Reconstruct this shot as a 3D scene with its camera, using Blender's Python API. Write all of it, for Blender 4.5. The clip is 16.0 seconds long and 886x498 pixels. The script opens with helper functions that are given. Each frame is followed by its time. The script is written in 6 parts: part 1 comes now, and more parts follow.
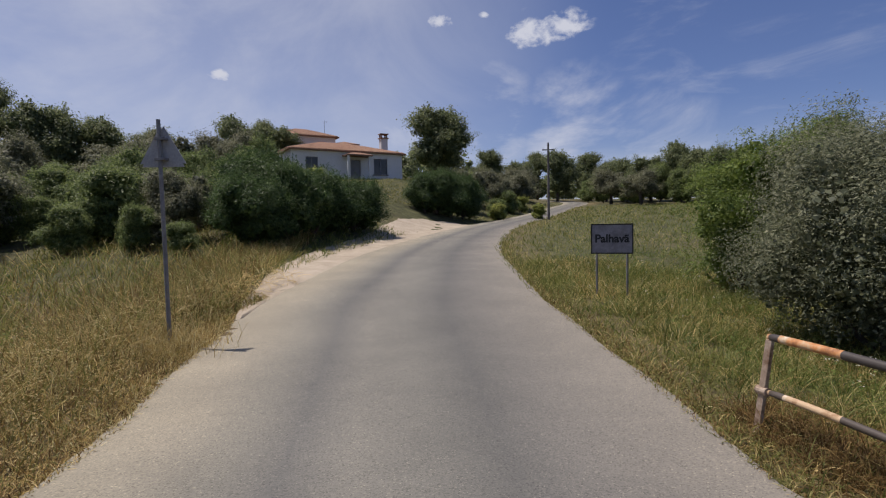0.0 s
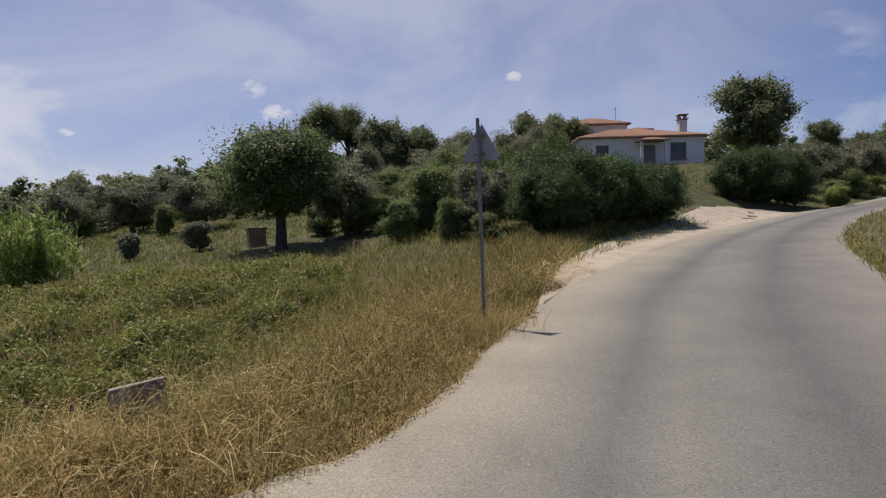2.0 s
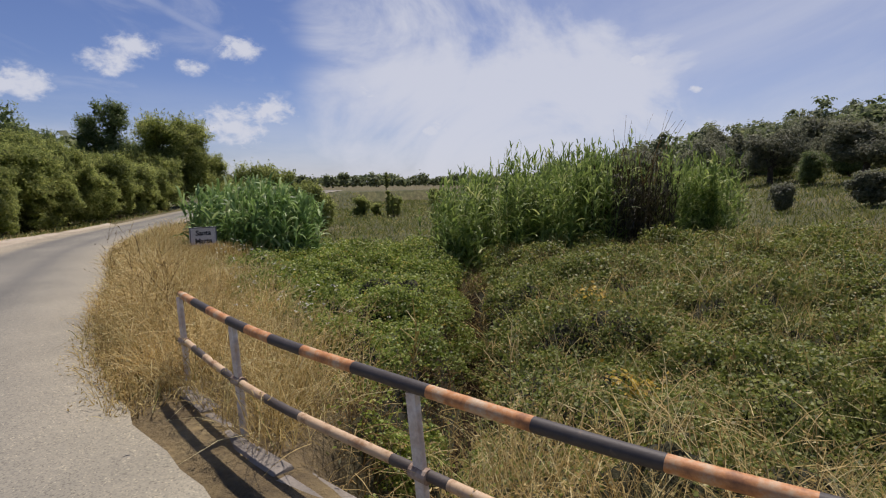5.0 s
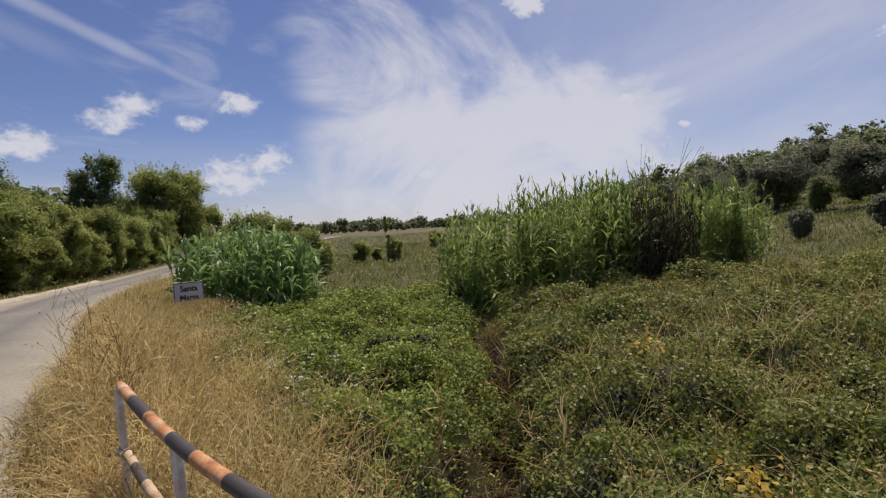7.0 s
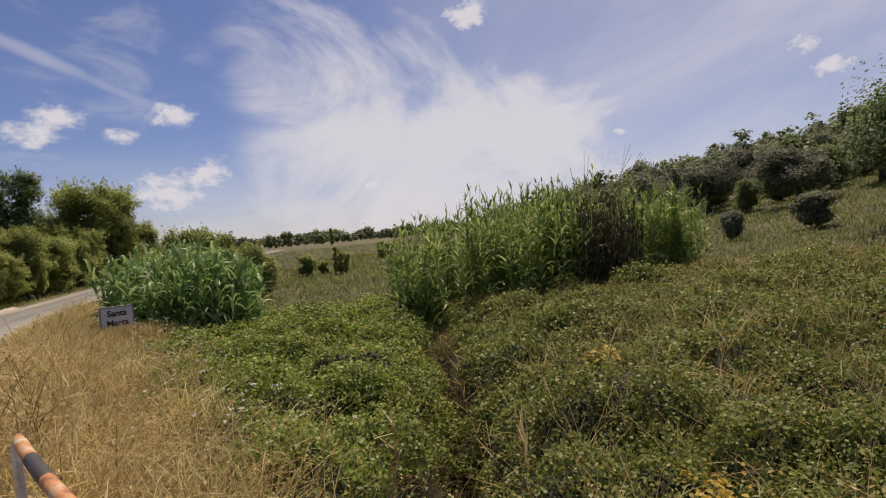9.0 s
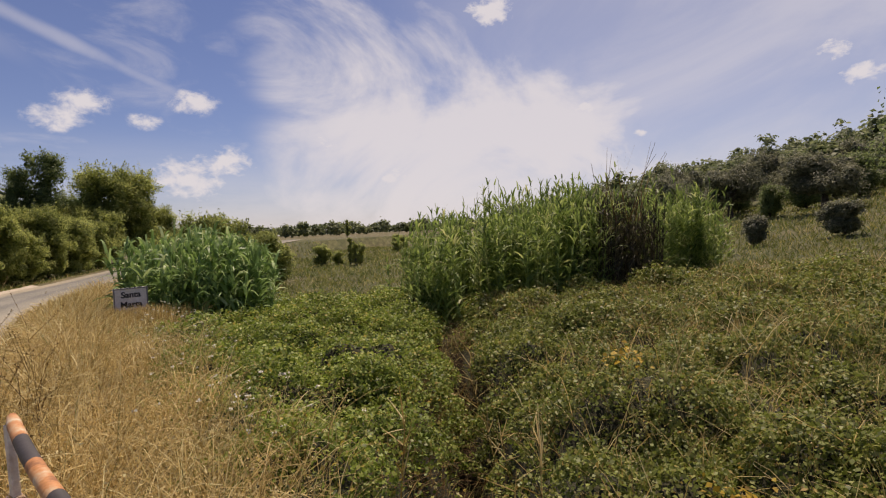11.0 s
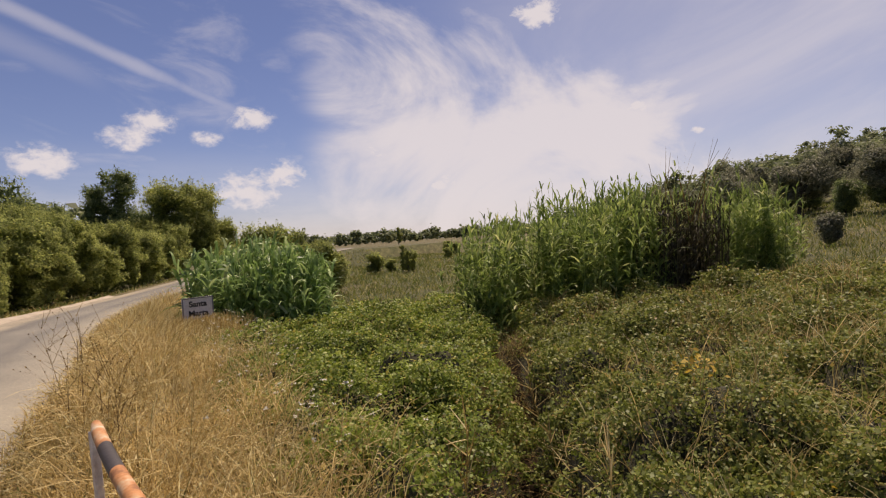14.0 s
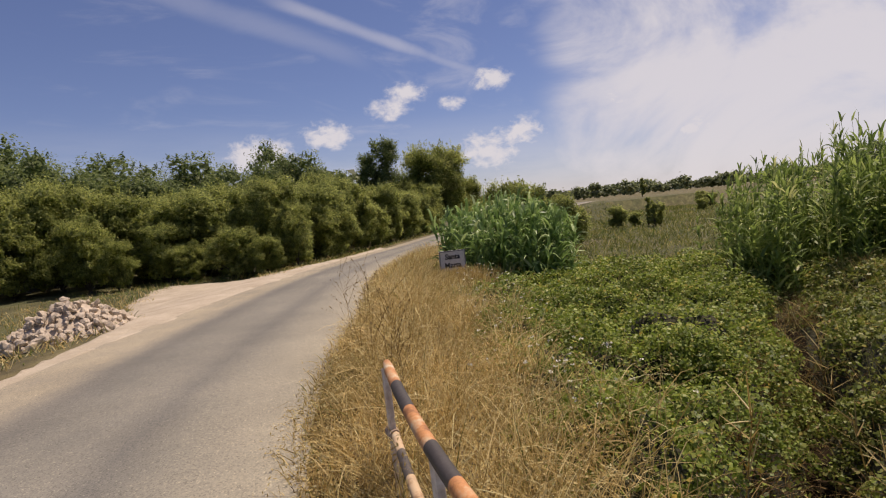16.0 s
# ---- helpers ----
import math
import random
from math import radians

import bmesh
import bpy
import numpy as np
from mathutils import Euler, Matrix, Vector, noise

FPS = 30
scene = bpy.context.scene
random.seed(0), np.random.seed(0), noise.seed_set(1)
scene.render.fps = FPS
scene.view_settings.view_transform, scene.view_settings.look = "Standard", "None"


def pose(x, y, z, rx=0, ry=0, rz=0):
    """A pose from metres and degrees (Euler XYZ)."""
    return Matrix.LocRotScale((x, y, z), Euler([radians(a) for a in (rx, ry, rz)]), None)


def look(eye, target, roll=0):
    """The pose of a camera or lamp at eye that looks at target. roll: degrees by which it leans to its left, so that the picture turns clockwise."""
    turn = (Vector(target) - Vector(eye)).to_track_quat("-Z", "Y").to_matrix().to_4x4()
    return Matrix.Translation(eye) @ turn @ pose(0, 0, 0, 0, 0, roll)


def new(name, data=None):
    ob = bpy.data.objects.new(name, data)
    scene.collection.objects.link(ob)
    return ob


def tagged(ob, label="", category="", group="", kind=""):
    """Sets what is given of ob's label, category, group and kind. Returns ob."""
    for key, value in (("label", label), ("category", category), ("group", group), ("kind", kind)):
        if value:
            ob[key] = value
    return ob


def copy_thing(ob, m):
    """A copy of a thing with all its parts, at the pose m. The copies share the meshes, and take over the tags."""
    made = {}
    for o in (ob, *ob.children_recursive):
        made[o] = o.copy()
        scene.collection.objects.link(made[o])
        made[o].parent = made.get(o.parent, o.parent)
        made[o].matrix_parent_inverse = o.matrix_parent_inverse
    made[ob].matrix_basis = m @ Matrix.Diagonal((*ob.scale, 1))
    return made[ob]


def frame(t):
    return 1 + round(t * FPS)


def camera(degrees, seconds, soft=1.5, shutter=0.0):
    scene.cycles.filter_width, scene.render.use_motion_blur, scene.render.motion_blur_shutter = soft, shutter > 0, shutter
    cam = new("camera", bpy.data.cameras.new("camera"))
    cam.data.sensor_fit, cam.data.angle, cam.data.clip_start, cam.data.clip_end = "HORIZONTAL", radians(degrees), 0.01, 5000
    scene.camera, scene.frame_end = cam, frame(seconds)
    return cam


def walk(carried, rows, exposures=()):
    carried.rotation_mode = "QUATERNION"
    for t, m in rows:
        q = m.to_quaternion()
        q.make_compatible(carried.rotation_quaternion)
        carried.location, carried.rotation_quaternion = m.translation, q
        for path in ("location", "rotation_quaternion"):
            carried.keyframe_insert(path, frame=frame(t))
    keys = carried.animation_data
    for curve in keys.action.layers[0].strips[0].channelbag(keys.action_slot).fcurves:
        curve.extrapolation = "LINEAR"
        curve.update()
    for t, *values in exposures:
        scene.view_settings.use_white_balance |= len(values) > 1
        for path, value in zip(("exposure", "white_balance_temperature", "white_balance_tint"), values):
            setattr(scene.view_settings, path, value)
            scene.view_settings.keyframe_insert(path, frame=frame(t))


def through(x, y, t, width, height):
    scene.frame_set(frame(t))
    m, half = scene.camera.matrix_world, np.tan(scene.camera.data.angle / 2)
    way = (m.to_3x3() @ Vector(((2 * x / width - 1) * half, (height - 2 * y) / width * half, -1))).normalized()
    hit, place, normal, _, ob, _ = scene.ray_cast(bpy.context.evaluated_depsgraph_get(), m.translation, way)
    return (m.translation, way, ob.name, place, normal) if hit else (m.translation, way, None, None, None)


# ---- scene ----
from collections import defaultdict

# camera and its walk: seconds, eye, turn to the left from +y, tilt, lean
cam = camera(80.0, 16.0, 1.15)
PATH = [
    (0, -0.016, 0.062, 1.678, 39.45, -2.67, -1.07),
    (0.5, -0.016, 0.124, 1.672, 41.85, -3.04, -1.16),
    (1, 0.101, 0.243, 1.669, 49.60, -3.63, -1.69),
    (1.5, 0.175, 0.221, 1.669, 59.70, -3.66, -3.22),
    (2, -0.269, -0.081, 1.632, 69.80, -2.91, -1.64),
    (2.5, -0.515, -0.492, 1.665, 78.10, -3.42, -0.19),
    (3, -0.785, -0.666, 1.669, 89.15, -2.98, 1.83),
    (3.5, -1.236, -0.968, 1.605, 104.73, -3.13, 0.43),
    (4, -1.613, -1.382, 1.564, 118.60, -4.47, -1.25),
    (4.5, -1.816, -1.773, 1.543, 122.85, -5.62, -0.90),
    (5, -2.010, -2.098, 1.564, 129.78, -6.98, -0.49),
    (5.2, -2.159, -2.257, 1.554, 130.44, -6.37, -0.89),
    (7.3, -2.853, -3.061, 1.535, 129.22, -2.43, -2.96),
    (7.5, -2.909, -3.093, 1.538, 127.47, -3.84, -3.23),
    (8, -2.901, -3.102, 1.531, 120.95, -2.36, -4.73),
    (8.5, -2.954, -3.125, 1.555, 122.12, -0.89, -3.54),
    (9, -2.939, -3.159, 1.560, 123.96, -1.81, -4.51),
    (9.2, -2.961, -3.172, 1.554, 125.13, -2.36, -4.60),
    (11.3, -3.072, -3.333, 1.512, 126.16, -2.14, -1.72),
    (11.5, -3.072, -3.364, 1.522, 127.70, -2.14, -2.07),
    (12, -3.092, -3.398, 1.516, 129.13, -2.12, -2.62),
    (12.5, -3.083, -3.398, 1.517, 129.31, -2.18, -2.66),
    (13, -3.086, -3.393, 1.517, 129.59, -1.95, -2.51),
    (13.5, -3.084, -3.383, 1.518, 130.41, -1.53, -3.46),
    (14, -3.081, -3.385, 1.519, 131.02, -1.26, -3.66),
    (14.5, -3.109, -3.438, 1.509, 134.05, -1.75, -4.04),
    (15, -3.138, -3.501, 1.479, 141.77, -2.78, -5.42),
    (15.5, -3.121, -3.539, 1.491, 149.83, -4.53, -5.32),
    (16, -3.065, -3.589, 1.534, 156.70, -4.21, -5.23),
]


def aim(x, y, z, turn, tilt, lean):
    a, b = radians(turn), radians(tilt)
    ahead = Vector((-math.sin(a) * math.cos(b), math.cos(a) * math.cos(b), math.sin(b)))
    return look((x, y, z), Vector((x, y, z)) + 2 * ahead, lean)


walk(cam, [(t, aim(*row)) for t, *row in PATH], [(0, 0.0, 6550, 18), (5.2, 0.0, 6500, 18), (7.5, 0.03, 6850, 19), (12, 0.14, 7650, 23), (14.5, 0.15, 7750, 24), (16, 0.09, 7350, 22)])

# ---- world and sun ----
SUN_UP = radians(67)
SUN_WAY = Vector((-0.94, -0.34, 0)).normalized()  # towards the sun, on the ground
sky_turn = math.atan2(SUN_WAY.x, SUN_WAY.y) % (2 * math.pi)

world = bpy.data.worlds.new("sky")
scene.world = world
world.use_nodes = True
wn, wl = world.node_tree.nodes, world.node_tree.links
wn.clear()


def wnode(kind, **values):
    n = wn.new(kind)
    for key, value in values.items():
        n.inputs[key].default_value = value
    return n


def wmath(op, a, b=None, clamp=False):
    n = wn.new("ShaderNodeMath")
    n.operation, n.use_clamp = op, clamp
    for slot, v in zip(n.inputs, (a, b)):
        if v is None:
            continue
        if isinstance(v, (int, float)):
            slot.default_value = v
        else:
            wl.new(v, slot)
    return n.outputs[0]


def wstep(value, lo, hi, a=0.0, b=1.0):
    n = wn.new("ShaderNodeMapRange")
    n.interpolation_type = "SMOOTHSTEP"
    wl.new(value, n.inputs[0])
    for slot, v in zip(list(n.inputs)[1:5], (lo, hi, a, b)):
        slot.default_value = v
    return n.outputs[0]


sky = wn.new("ShaderNodeTexSky")
sky.sky_type, sky.sun_disc = "NISHITA", False
sky.sun_elevation, sky.sun_rotation = SUN_UP, sky_turn
sky.air_density, sky.dust_density, sky.ozone_density, sky.altitude = 1.0, 0.5, 5.0, 400
where = wn.new("ShaderNodeTexCoord").outputs["Generated"]


def wdot(direction):
    n = wn.new("ShaderNodeVectorMath")
    n.operation = "DOT_PRODUCT"
    wl.new(where, n.inputs[0])
    n.inputs[1].default_value = Vector(direction).normalized()
    return n.outputs["Value"]


def wnoise(scale, detail, stretch=(1, 1, 1), shift=(0, 0, 0), turn=0.0, warp=0.0):
    m = wn.new("ShaderNodeMapping")
    wl.new(where, m.inputs[0])
    m.inputs["Scale"].default_value, m.inputs["Location"].default_value = stretch, shift
    m.inputs["Rotation"].default_value = (0, 0, turn)
    n = wnode("ShaderNodeTexNoise", Scale=scale, Detail=detail, Roughness=0.6, Distortion=warp)
    wl.new(m.outputs[0], n.inputs["Vector"])
    return n.outputs[0]


# thin high cloud, thick towards the south-west, plus small fair-weather puffs
fluff = wnoise(40, 6, (1, 1, 1.5), warp=0.2)
veil_noise = wnoise(2.9, 8, (1, 1, 1.5), (3.1, 0.4, 1.0), warp=0.55)
streaks = wnoise(3.0, 7, (1.2, 5.5, 6.0), (0.3, 2.0, 0.0), 0.5, 0.5)
VEIL = (
    ((-0.590, -0.715, 0.375), 0.11, 0.50), ((-0.640, -0.705, 0.310), 0.13, 0.60), ((-0.711, -0.648, 0.272), 0.16, 0.80), ((-0.774, -0.597, 0.212), 0.21, 0.95), ((-0.842, -0.522, 0.136), 0.27, 1.0),
    ((-0.910, -0.410, 0.090), 0.23, 0.85), ((-0.846, -0.430, 0.300), 0.12, 0.60), ((-0.867, -0.360, 0.360), 0.15, 0.60), ((-0.715, -0.690, 0.090), 0.20, 0.65), ((-0.950, -0.300, 0.060), 0.17, 0.7),
    ((-0.680, 0.700, 0.205), 0.10, 0.40), ((-0.560, 0.805, 0.195), 0.11, 0.48), ((-0.420, 0.888, 0.175), 0.11, 0.48), ((-0.290, 0.945, 0.145), 0.10, 0.45),
)
body = None
for way, size, thick in VEIL:
    one = wstep(wdot(way), math.cos(size * 1.3), math.cos(size * 0.1), 0.0, thick)
    body = one if body is None else wmath("MAXIMUM", body, one)
# Unseen bright cloud high up near the sun, added for fill light.
over = wstep(wdot((-0.46, -0.29, 0.84)), 0.80, 0.98, 0.0, 0.9)
frayed = wmath("ADD", body, wmath("MULTIPLY", wmath("SUBTRACT", wstep(veil_noise, 0.32, 0.68), 0.5), 1.15))
veil = wmath("MAXIMUM", wmath("MULTIPLY", wstep(frayed, 0.0, 1.35), wstep(body, 0.0, 0.5)), wmath("MULTIPLY", over, wstep(veil_noise, 0.30, 0.58)))
wisps = wmath("MULTIPLY", wstep(streaks, 0.50, 0.82), 0.28)
cover = wmath("MAXIMUM", wmath("MULTIPLY", veil, 0.88), wisps)
up = wn.new("ShaderNodeSeparateXYZ")
wl.new(where, up.inputs[0])
low = wstep(up.outputs[2], 0.02, 0.20, 0.50, 0.0)
haze = wmath("MULTIPLY", wstep(wdot((-0.95, 0.16, 0.26)), 0.55, 0.95, 0.0, 0.58), wstep(veil_noise, 0.30, 0.66, 0.5, 1.0))
cover = wmath("MAXIMUM", cover, haze)
cover = wmath("MAXIMUM", cover, wmath("MULTIPLY", low, wstep(wnoise(4, 6, (1, 1, 5)), 0.30, 0.66, 0.30, 1.0)))


def puff(way, size, soft=1.0):
    """How much of a small cloud lies in a direction, with a ragged rim and a flatter foot."""
    off = wn.new("ShaderNodeVectorMath")
    off.operation = "SUBTRACT"
    wl.new(where, off.inputs[0])
    off.inputs[1].default_value = Vector(way).normalized()
    flat = wn.new("ShaderNodeVectorMath")
    flat.operation = "MULTIPLY"
    wl.new(off.outputs[0], flat.inputs[0])
    flat.inputs[1].default_value = (1 / size, 1 / size, 1.9 / size)
    far = wn.new("ShaderNodeVectorMath")
    far.operation = "LENGTH"
    wl.new(flat.outputs[0], far.inputs[0])
    inside = wmath("SUBTRACT", 1.0, far.outputs["Value"])
    ragged = wmath("ADD", inside, wmath("MULTIPLY", wmath("SUBTRACT", fluff, 0.5), 2.3))
    return wmath("MULTIPLY", wstep(ragged, -0.1, 0.85), wstep(inside, -0.25, 0.25, 0.0, 0.92 * soft))


PUFFS = (
    ((-0.348, -0.913, 0.216), 0.044), ((-0.318, -0.928, 0.192), 0.046), ((-0.425, -0.884, 0.193), 0.028), ((-0.486, -0.844, 0.226), 0.042), ((-0.208, -0.966, 0.151), 0.056),
    ((-0.096, -0.988, 0.120), 0.074), ((-0.484, -0.869, 0.101), 0.080), ((-0.534, -0.835, 0.131), 0.054), ((-0.662, -0.731, 0.165), 0.030), ((-0.753, -0.650, 0.098), 0.054),
    ((-0.919, -0.335, 0.206), 0.040), ((-0.809, -0.456, 0.372), 0.052), ((-0.956, -0.251, 0.151), 0.020), ((-0.971, 0.023, 0.238), 0.034), ((-0.979, 0.053, 0.199), 0.036),
    ((-0.854, 0.454, 0.256), 0.024), ((-0.416, 0.846, 0.336), 0.048), ((-0.468, 0.821, 0.327), 0.050), ((-0.592, 0.724, 0.353), 0.024), ((-0.530, 0.768, 0.360), 0.013),
)
for way, size in PUFFS:
    cover = wmath("MAXIMUM", cover, puff(way, size))
# one long feathered trail
for start, stop, centre, wide, strength in (
    ((-0.131, -0.920, 0.369), (-0.465, -0.852, 0.238), (-0.315, -0.900, 0.305), 0.024, 0.36),
    ((0.004, -0.932, 0.363), (-0.200, -0.932, 0.302), (-0.085, -0.936, 0.340), 0.040, 0.16),
):
    off_line = wdot(Vector(start).cross(Vector(stop)))
    trail = wmath("ADD", wstep(wmath("ABSOLUTE", off_line), 0.0, wide, 1.0, 0.0), wmath("MULTIPLY", wmath("SUBTRACT", veil_noise, 0.5), 1.6))
    trail = wmath("MULTIPLY", wstep(trail, 0.45, 1.3, 0.0, strength), wstep(wdot(centre), 0.972, 0.992))
    cover = wmath("MAXIMUM", cover, trail)
cloud_mix = wn.new("ShaderNodeMix")
cloud_mix.data_type = "RGBA"
wl.new(cover, cloud_mix.inputs[0])
lilac = wn.new("ShaderNodeMix")
lilac.data_type, lilac.blend_type = "RGBA", "MULTIPLY"
lilac.inputs[0].default_value = 1.0
wl.new(sky.outputs[0], lilac.inputs[6])
lilac.inputs[7].default_value = (0.71, 0.70, 0.83, 1)
wl.new(lilac.outputs[2], cloud_mix.inputs[6])
cloud_mix.inputs[7].default_value = (6.2, 6.65, 7.2, 1)
ground_bg = wn.new("ShaderNodeBackground")
wl.new(cloud_mix.outputs[2], ground_bg.inputs[0])
ground_bg.inputs[1].default_value = 0.098
world_out = wn.new("ShaderNodeOutputWorld")
wl.new(ground_bg.outputs[0], world_out.inputs[0])

sun = new("sun", bpy.data.lights.new("sun", "SUN"))
sun.data.energy, sun.data.angle, sun.data.color = 4.15, radians(0.6), (1.0, 0.94, 0.85)
sun_from = SUN_WAY * math.cos(SUN_UP) + Vector((0, 0, math.sin(SUN_UP)))
sun.matrix_world = look(sun_from * 100, (0, 0, 0))

# ---- materials ----
def material(name, rough=0.9, metal=0.0):
    m = bpy.data.materials.new(name)
    m.use_nodes = True
    b = m.node_tree.nodes["Principled BSDF"]
    b.inputs["Roughness"].default_value, b.inputs["Metallic"].default_value = rough, metal
    return m, m.node_tree.nodes, m.node_tree.links, b


def ramp(nt, lk, value, stops):
    r = nt.new("ShaderNodeValToRGB")
    while len(r.color_ramp.elements) < len(stops):
        r.color_ramp.elements.new(0.5)
    for e, (at, c) in zip(r.color_ramp.elements, stops):
        e.position, e.color = at, (*c, 1)
    lk.new(value, r.inputs[0])
    return r.outputs[0]


def noise_at(nt, lk, scale, detail=4, rough=0.6, stretch=None):
    co = nt.new("ShaderNodeTexCoord").outputs["Object"]
    if stretch:
        m = nt.new("ShaderNodeMapping")
        m.inputs["Scale"].default_value = stretch
        lk.new(co, m.inputs[0])
        co = m.outputs[0]
    n = nt.new("ShaderNodeTexNoise")
    n.inputs["Scale"].default_value, n.inputs["Detail"].default_value, n.inputs["Roughness"].default_value = scale, detail, rough
    lk.new(co, n.inputs["Vector"])
    return n.outputs[0]


def blend(nt, lk, fac, a, b, mode="MIX"):
    m = nt.new("ShaderNodeMix")
    m.data_type, m.blend_type = "RGBA", mode
    for slot, v in ((0, fac), (6, a), (7, b)):
        if isinstance(v, (int, float)):
            m.inputs[slot].default_value = v
        elif isinstance(v, tuple):
            m.inputs[slot].default_value = (*v, 1)
        else:
            lk.new(v, m.inputs[slot])
    return m.outputs[2]


def bump(nt, lk, b, height, strength=0.4, dist=0.02):
    n = nt.new("ShaderNodeBump")
    n.inputs["Strength"].default_value, n.inputs["Distance"].default_value = strength, dist
    lk.new(height, n.inputs["Height"])
    lk.new(n.outputs[0], b.inputs["Normal"])


def mottled(name, c1, c2, scale=3.0, fine=40.0, rough=0.9, metal=0.0, relief=0.3, stretch=None, depth=0.01):
    m, nt, lk, b = material(name, rough, metal)
    big, small = noise_at(nt, lk, scale, 5, 0.6, stretch), noise_at(nt, lk, fine, 4, 0.65, stretch)
    base = ramp(nt, lk, big, [(0.3, c1), (0.7, c2)])
    col = blend(nt, lk, 0.5, base, ramp(nt, lk, small, [(0.3, (0.55, 0.55, 0.55)), (0.7, (1.0, 1.0, 1.0))]), "MULTIPLY")
    lk.new(col, b.inputs["Base Color"])
    bump(nt, lk, b, small, relief, depth)
    return m


def leafy(name, stops, through=0.38, rough=0.55, patch=1.3):
    """Leaves and stalks: a colour for each leaf, and a slow drift of tone over the plant."""
    m, nt, lk, b = material(name, rough)
    geo = nt.new("ShaderNodeNewGeometry")
    col = ramp(nt, lk, geo.outputs["Random Per Island"], stops)
    drift = ramp(nt, lk, noise_at(nt, lk, patch, 3), [(0.3, (0.62, 0.66, 0.6)), (0.7, (1.12, 1.08, 1.0))])
    col = blend(nt, lk, 0.8, col, drift, "MULTIPLY")
    lk.new(col, b.inputs["Base Color"])
    b.inputs["Specular IOR Level"].default_value = 0.35
    t = nt.new("ShaderNodeBsdfTranslucent")
    lk.new(col, t.inputs[0])
    mix = nt.new("ShaderNodeMixShader")
    mix.inputs[0].default_value = through
    lk.new(b.outputs[0], mix.inputs[1])
    lk.new(t.outputs[0], mix.inputs[2])
    lk.new(mix.outputs[0], nt["Material Output"].inputs[0])
    return m


def asphalt():
    m, nt, lk, b = material("asphalt", 0.92)
    lat = nt.new("ShaderNodeAttribute")
    lat.attribute_name = "across"
    band = ramp(nt, lk, lat.outputs["Fac"], [
        (0.0, (0.318, 0.297, 0.226)), (0.13, (0.280, 0.264, 0.210)), (0.25, (0.214, 0.209, 0.176)), (0.34, (0.138, 0.140, 0.130)),
        (0.43, (0.198, 0.195, 0.170)), (0.55, (0.179, 0.179, 0.158)), (0.66, (0.124, 0.126, 0.118)), (0.77, (0.174, 0.170, 0.153)), (1.0, (0.251, 0.235, 0.198))])
    sandy = nt.new("ShaderNodeAttribute")
    sandy.attribute_name = "sandy"
    wide, grit = noise_at(nt, lk, 0.7, 5), noise_at(nt, lk, 70, 3, 0.7)
    streak = nt.new("ShaderNodeMath")
    streak.operation, streak.use_clamp = "MULTIPLY", True
    lk.new(sandy.outputs["Fac"], streak.inputs[0])
    lk.new(ramp(nt, lk, noise_at(nt, lk, 1.8, 6, 0.65), [(0.3, (0.55, 0.55, 0.55)), (0.6, (1, 1, 1))]), streak.inputs[1])
    band = blend(nt, lk, streak.outputs[0], band, (0.345, 0.305, 0.222))
    col = blend(nt, lk, 0.7, band, ramp(nt, lk, wide, [(0.3, (0.75, 0.75, 0.75)), (0.7, (1.15, 1.13, 1.1))]), "MULTIPLY")
    vor = nt.new("ShaderNodeTexVoronoi")
    vor.inputs["Scale"].default_value = 105
    lk.new(nt.new("ShaderNodeTexCoord").outputs["Object"], vor.inputs["Vector"])
    stones = ramp(nt, lk, vor.outputs["Color"], [(0.12, (0.40, 0.39, 0.37)), (0.3, (0.82, 0.81, 0.78)), (0.6, (1.02, 1.0, 0.96)), (0.84, (1.25, 1.20, 1.10)), (0.97, (2.2, 2.1, 1.85))])
    col = blend(nt, lk, 0.64, col, stones, "MULTIPLY")
    lk.new(col, b.inputs["Base Color"])
    bump(nt, lk, b, grit, 0.5, 0.006)
    return m


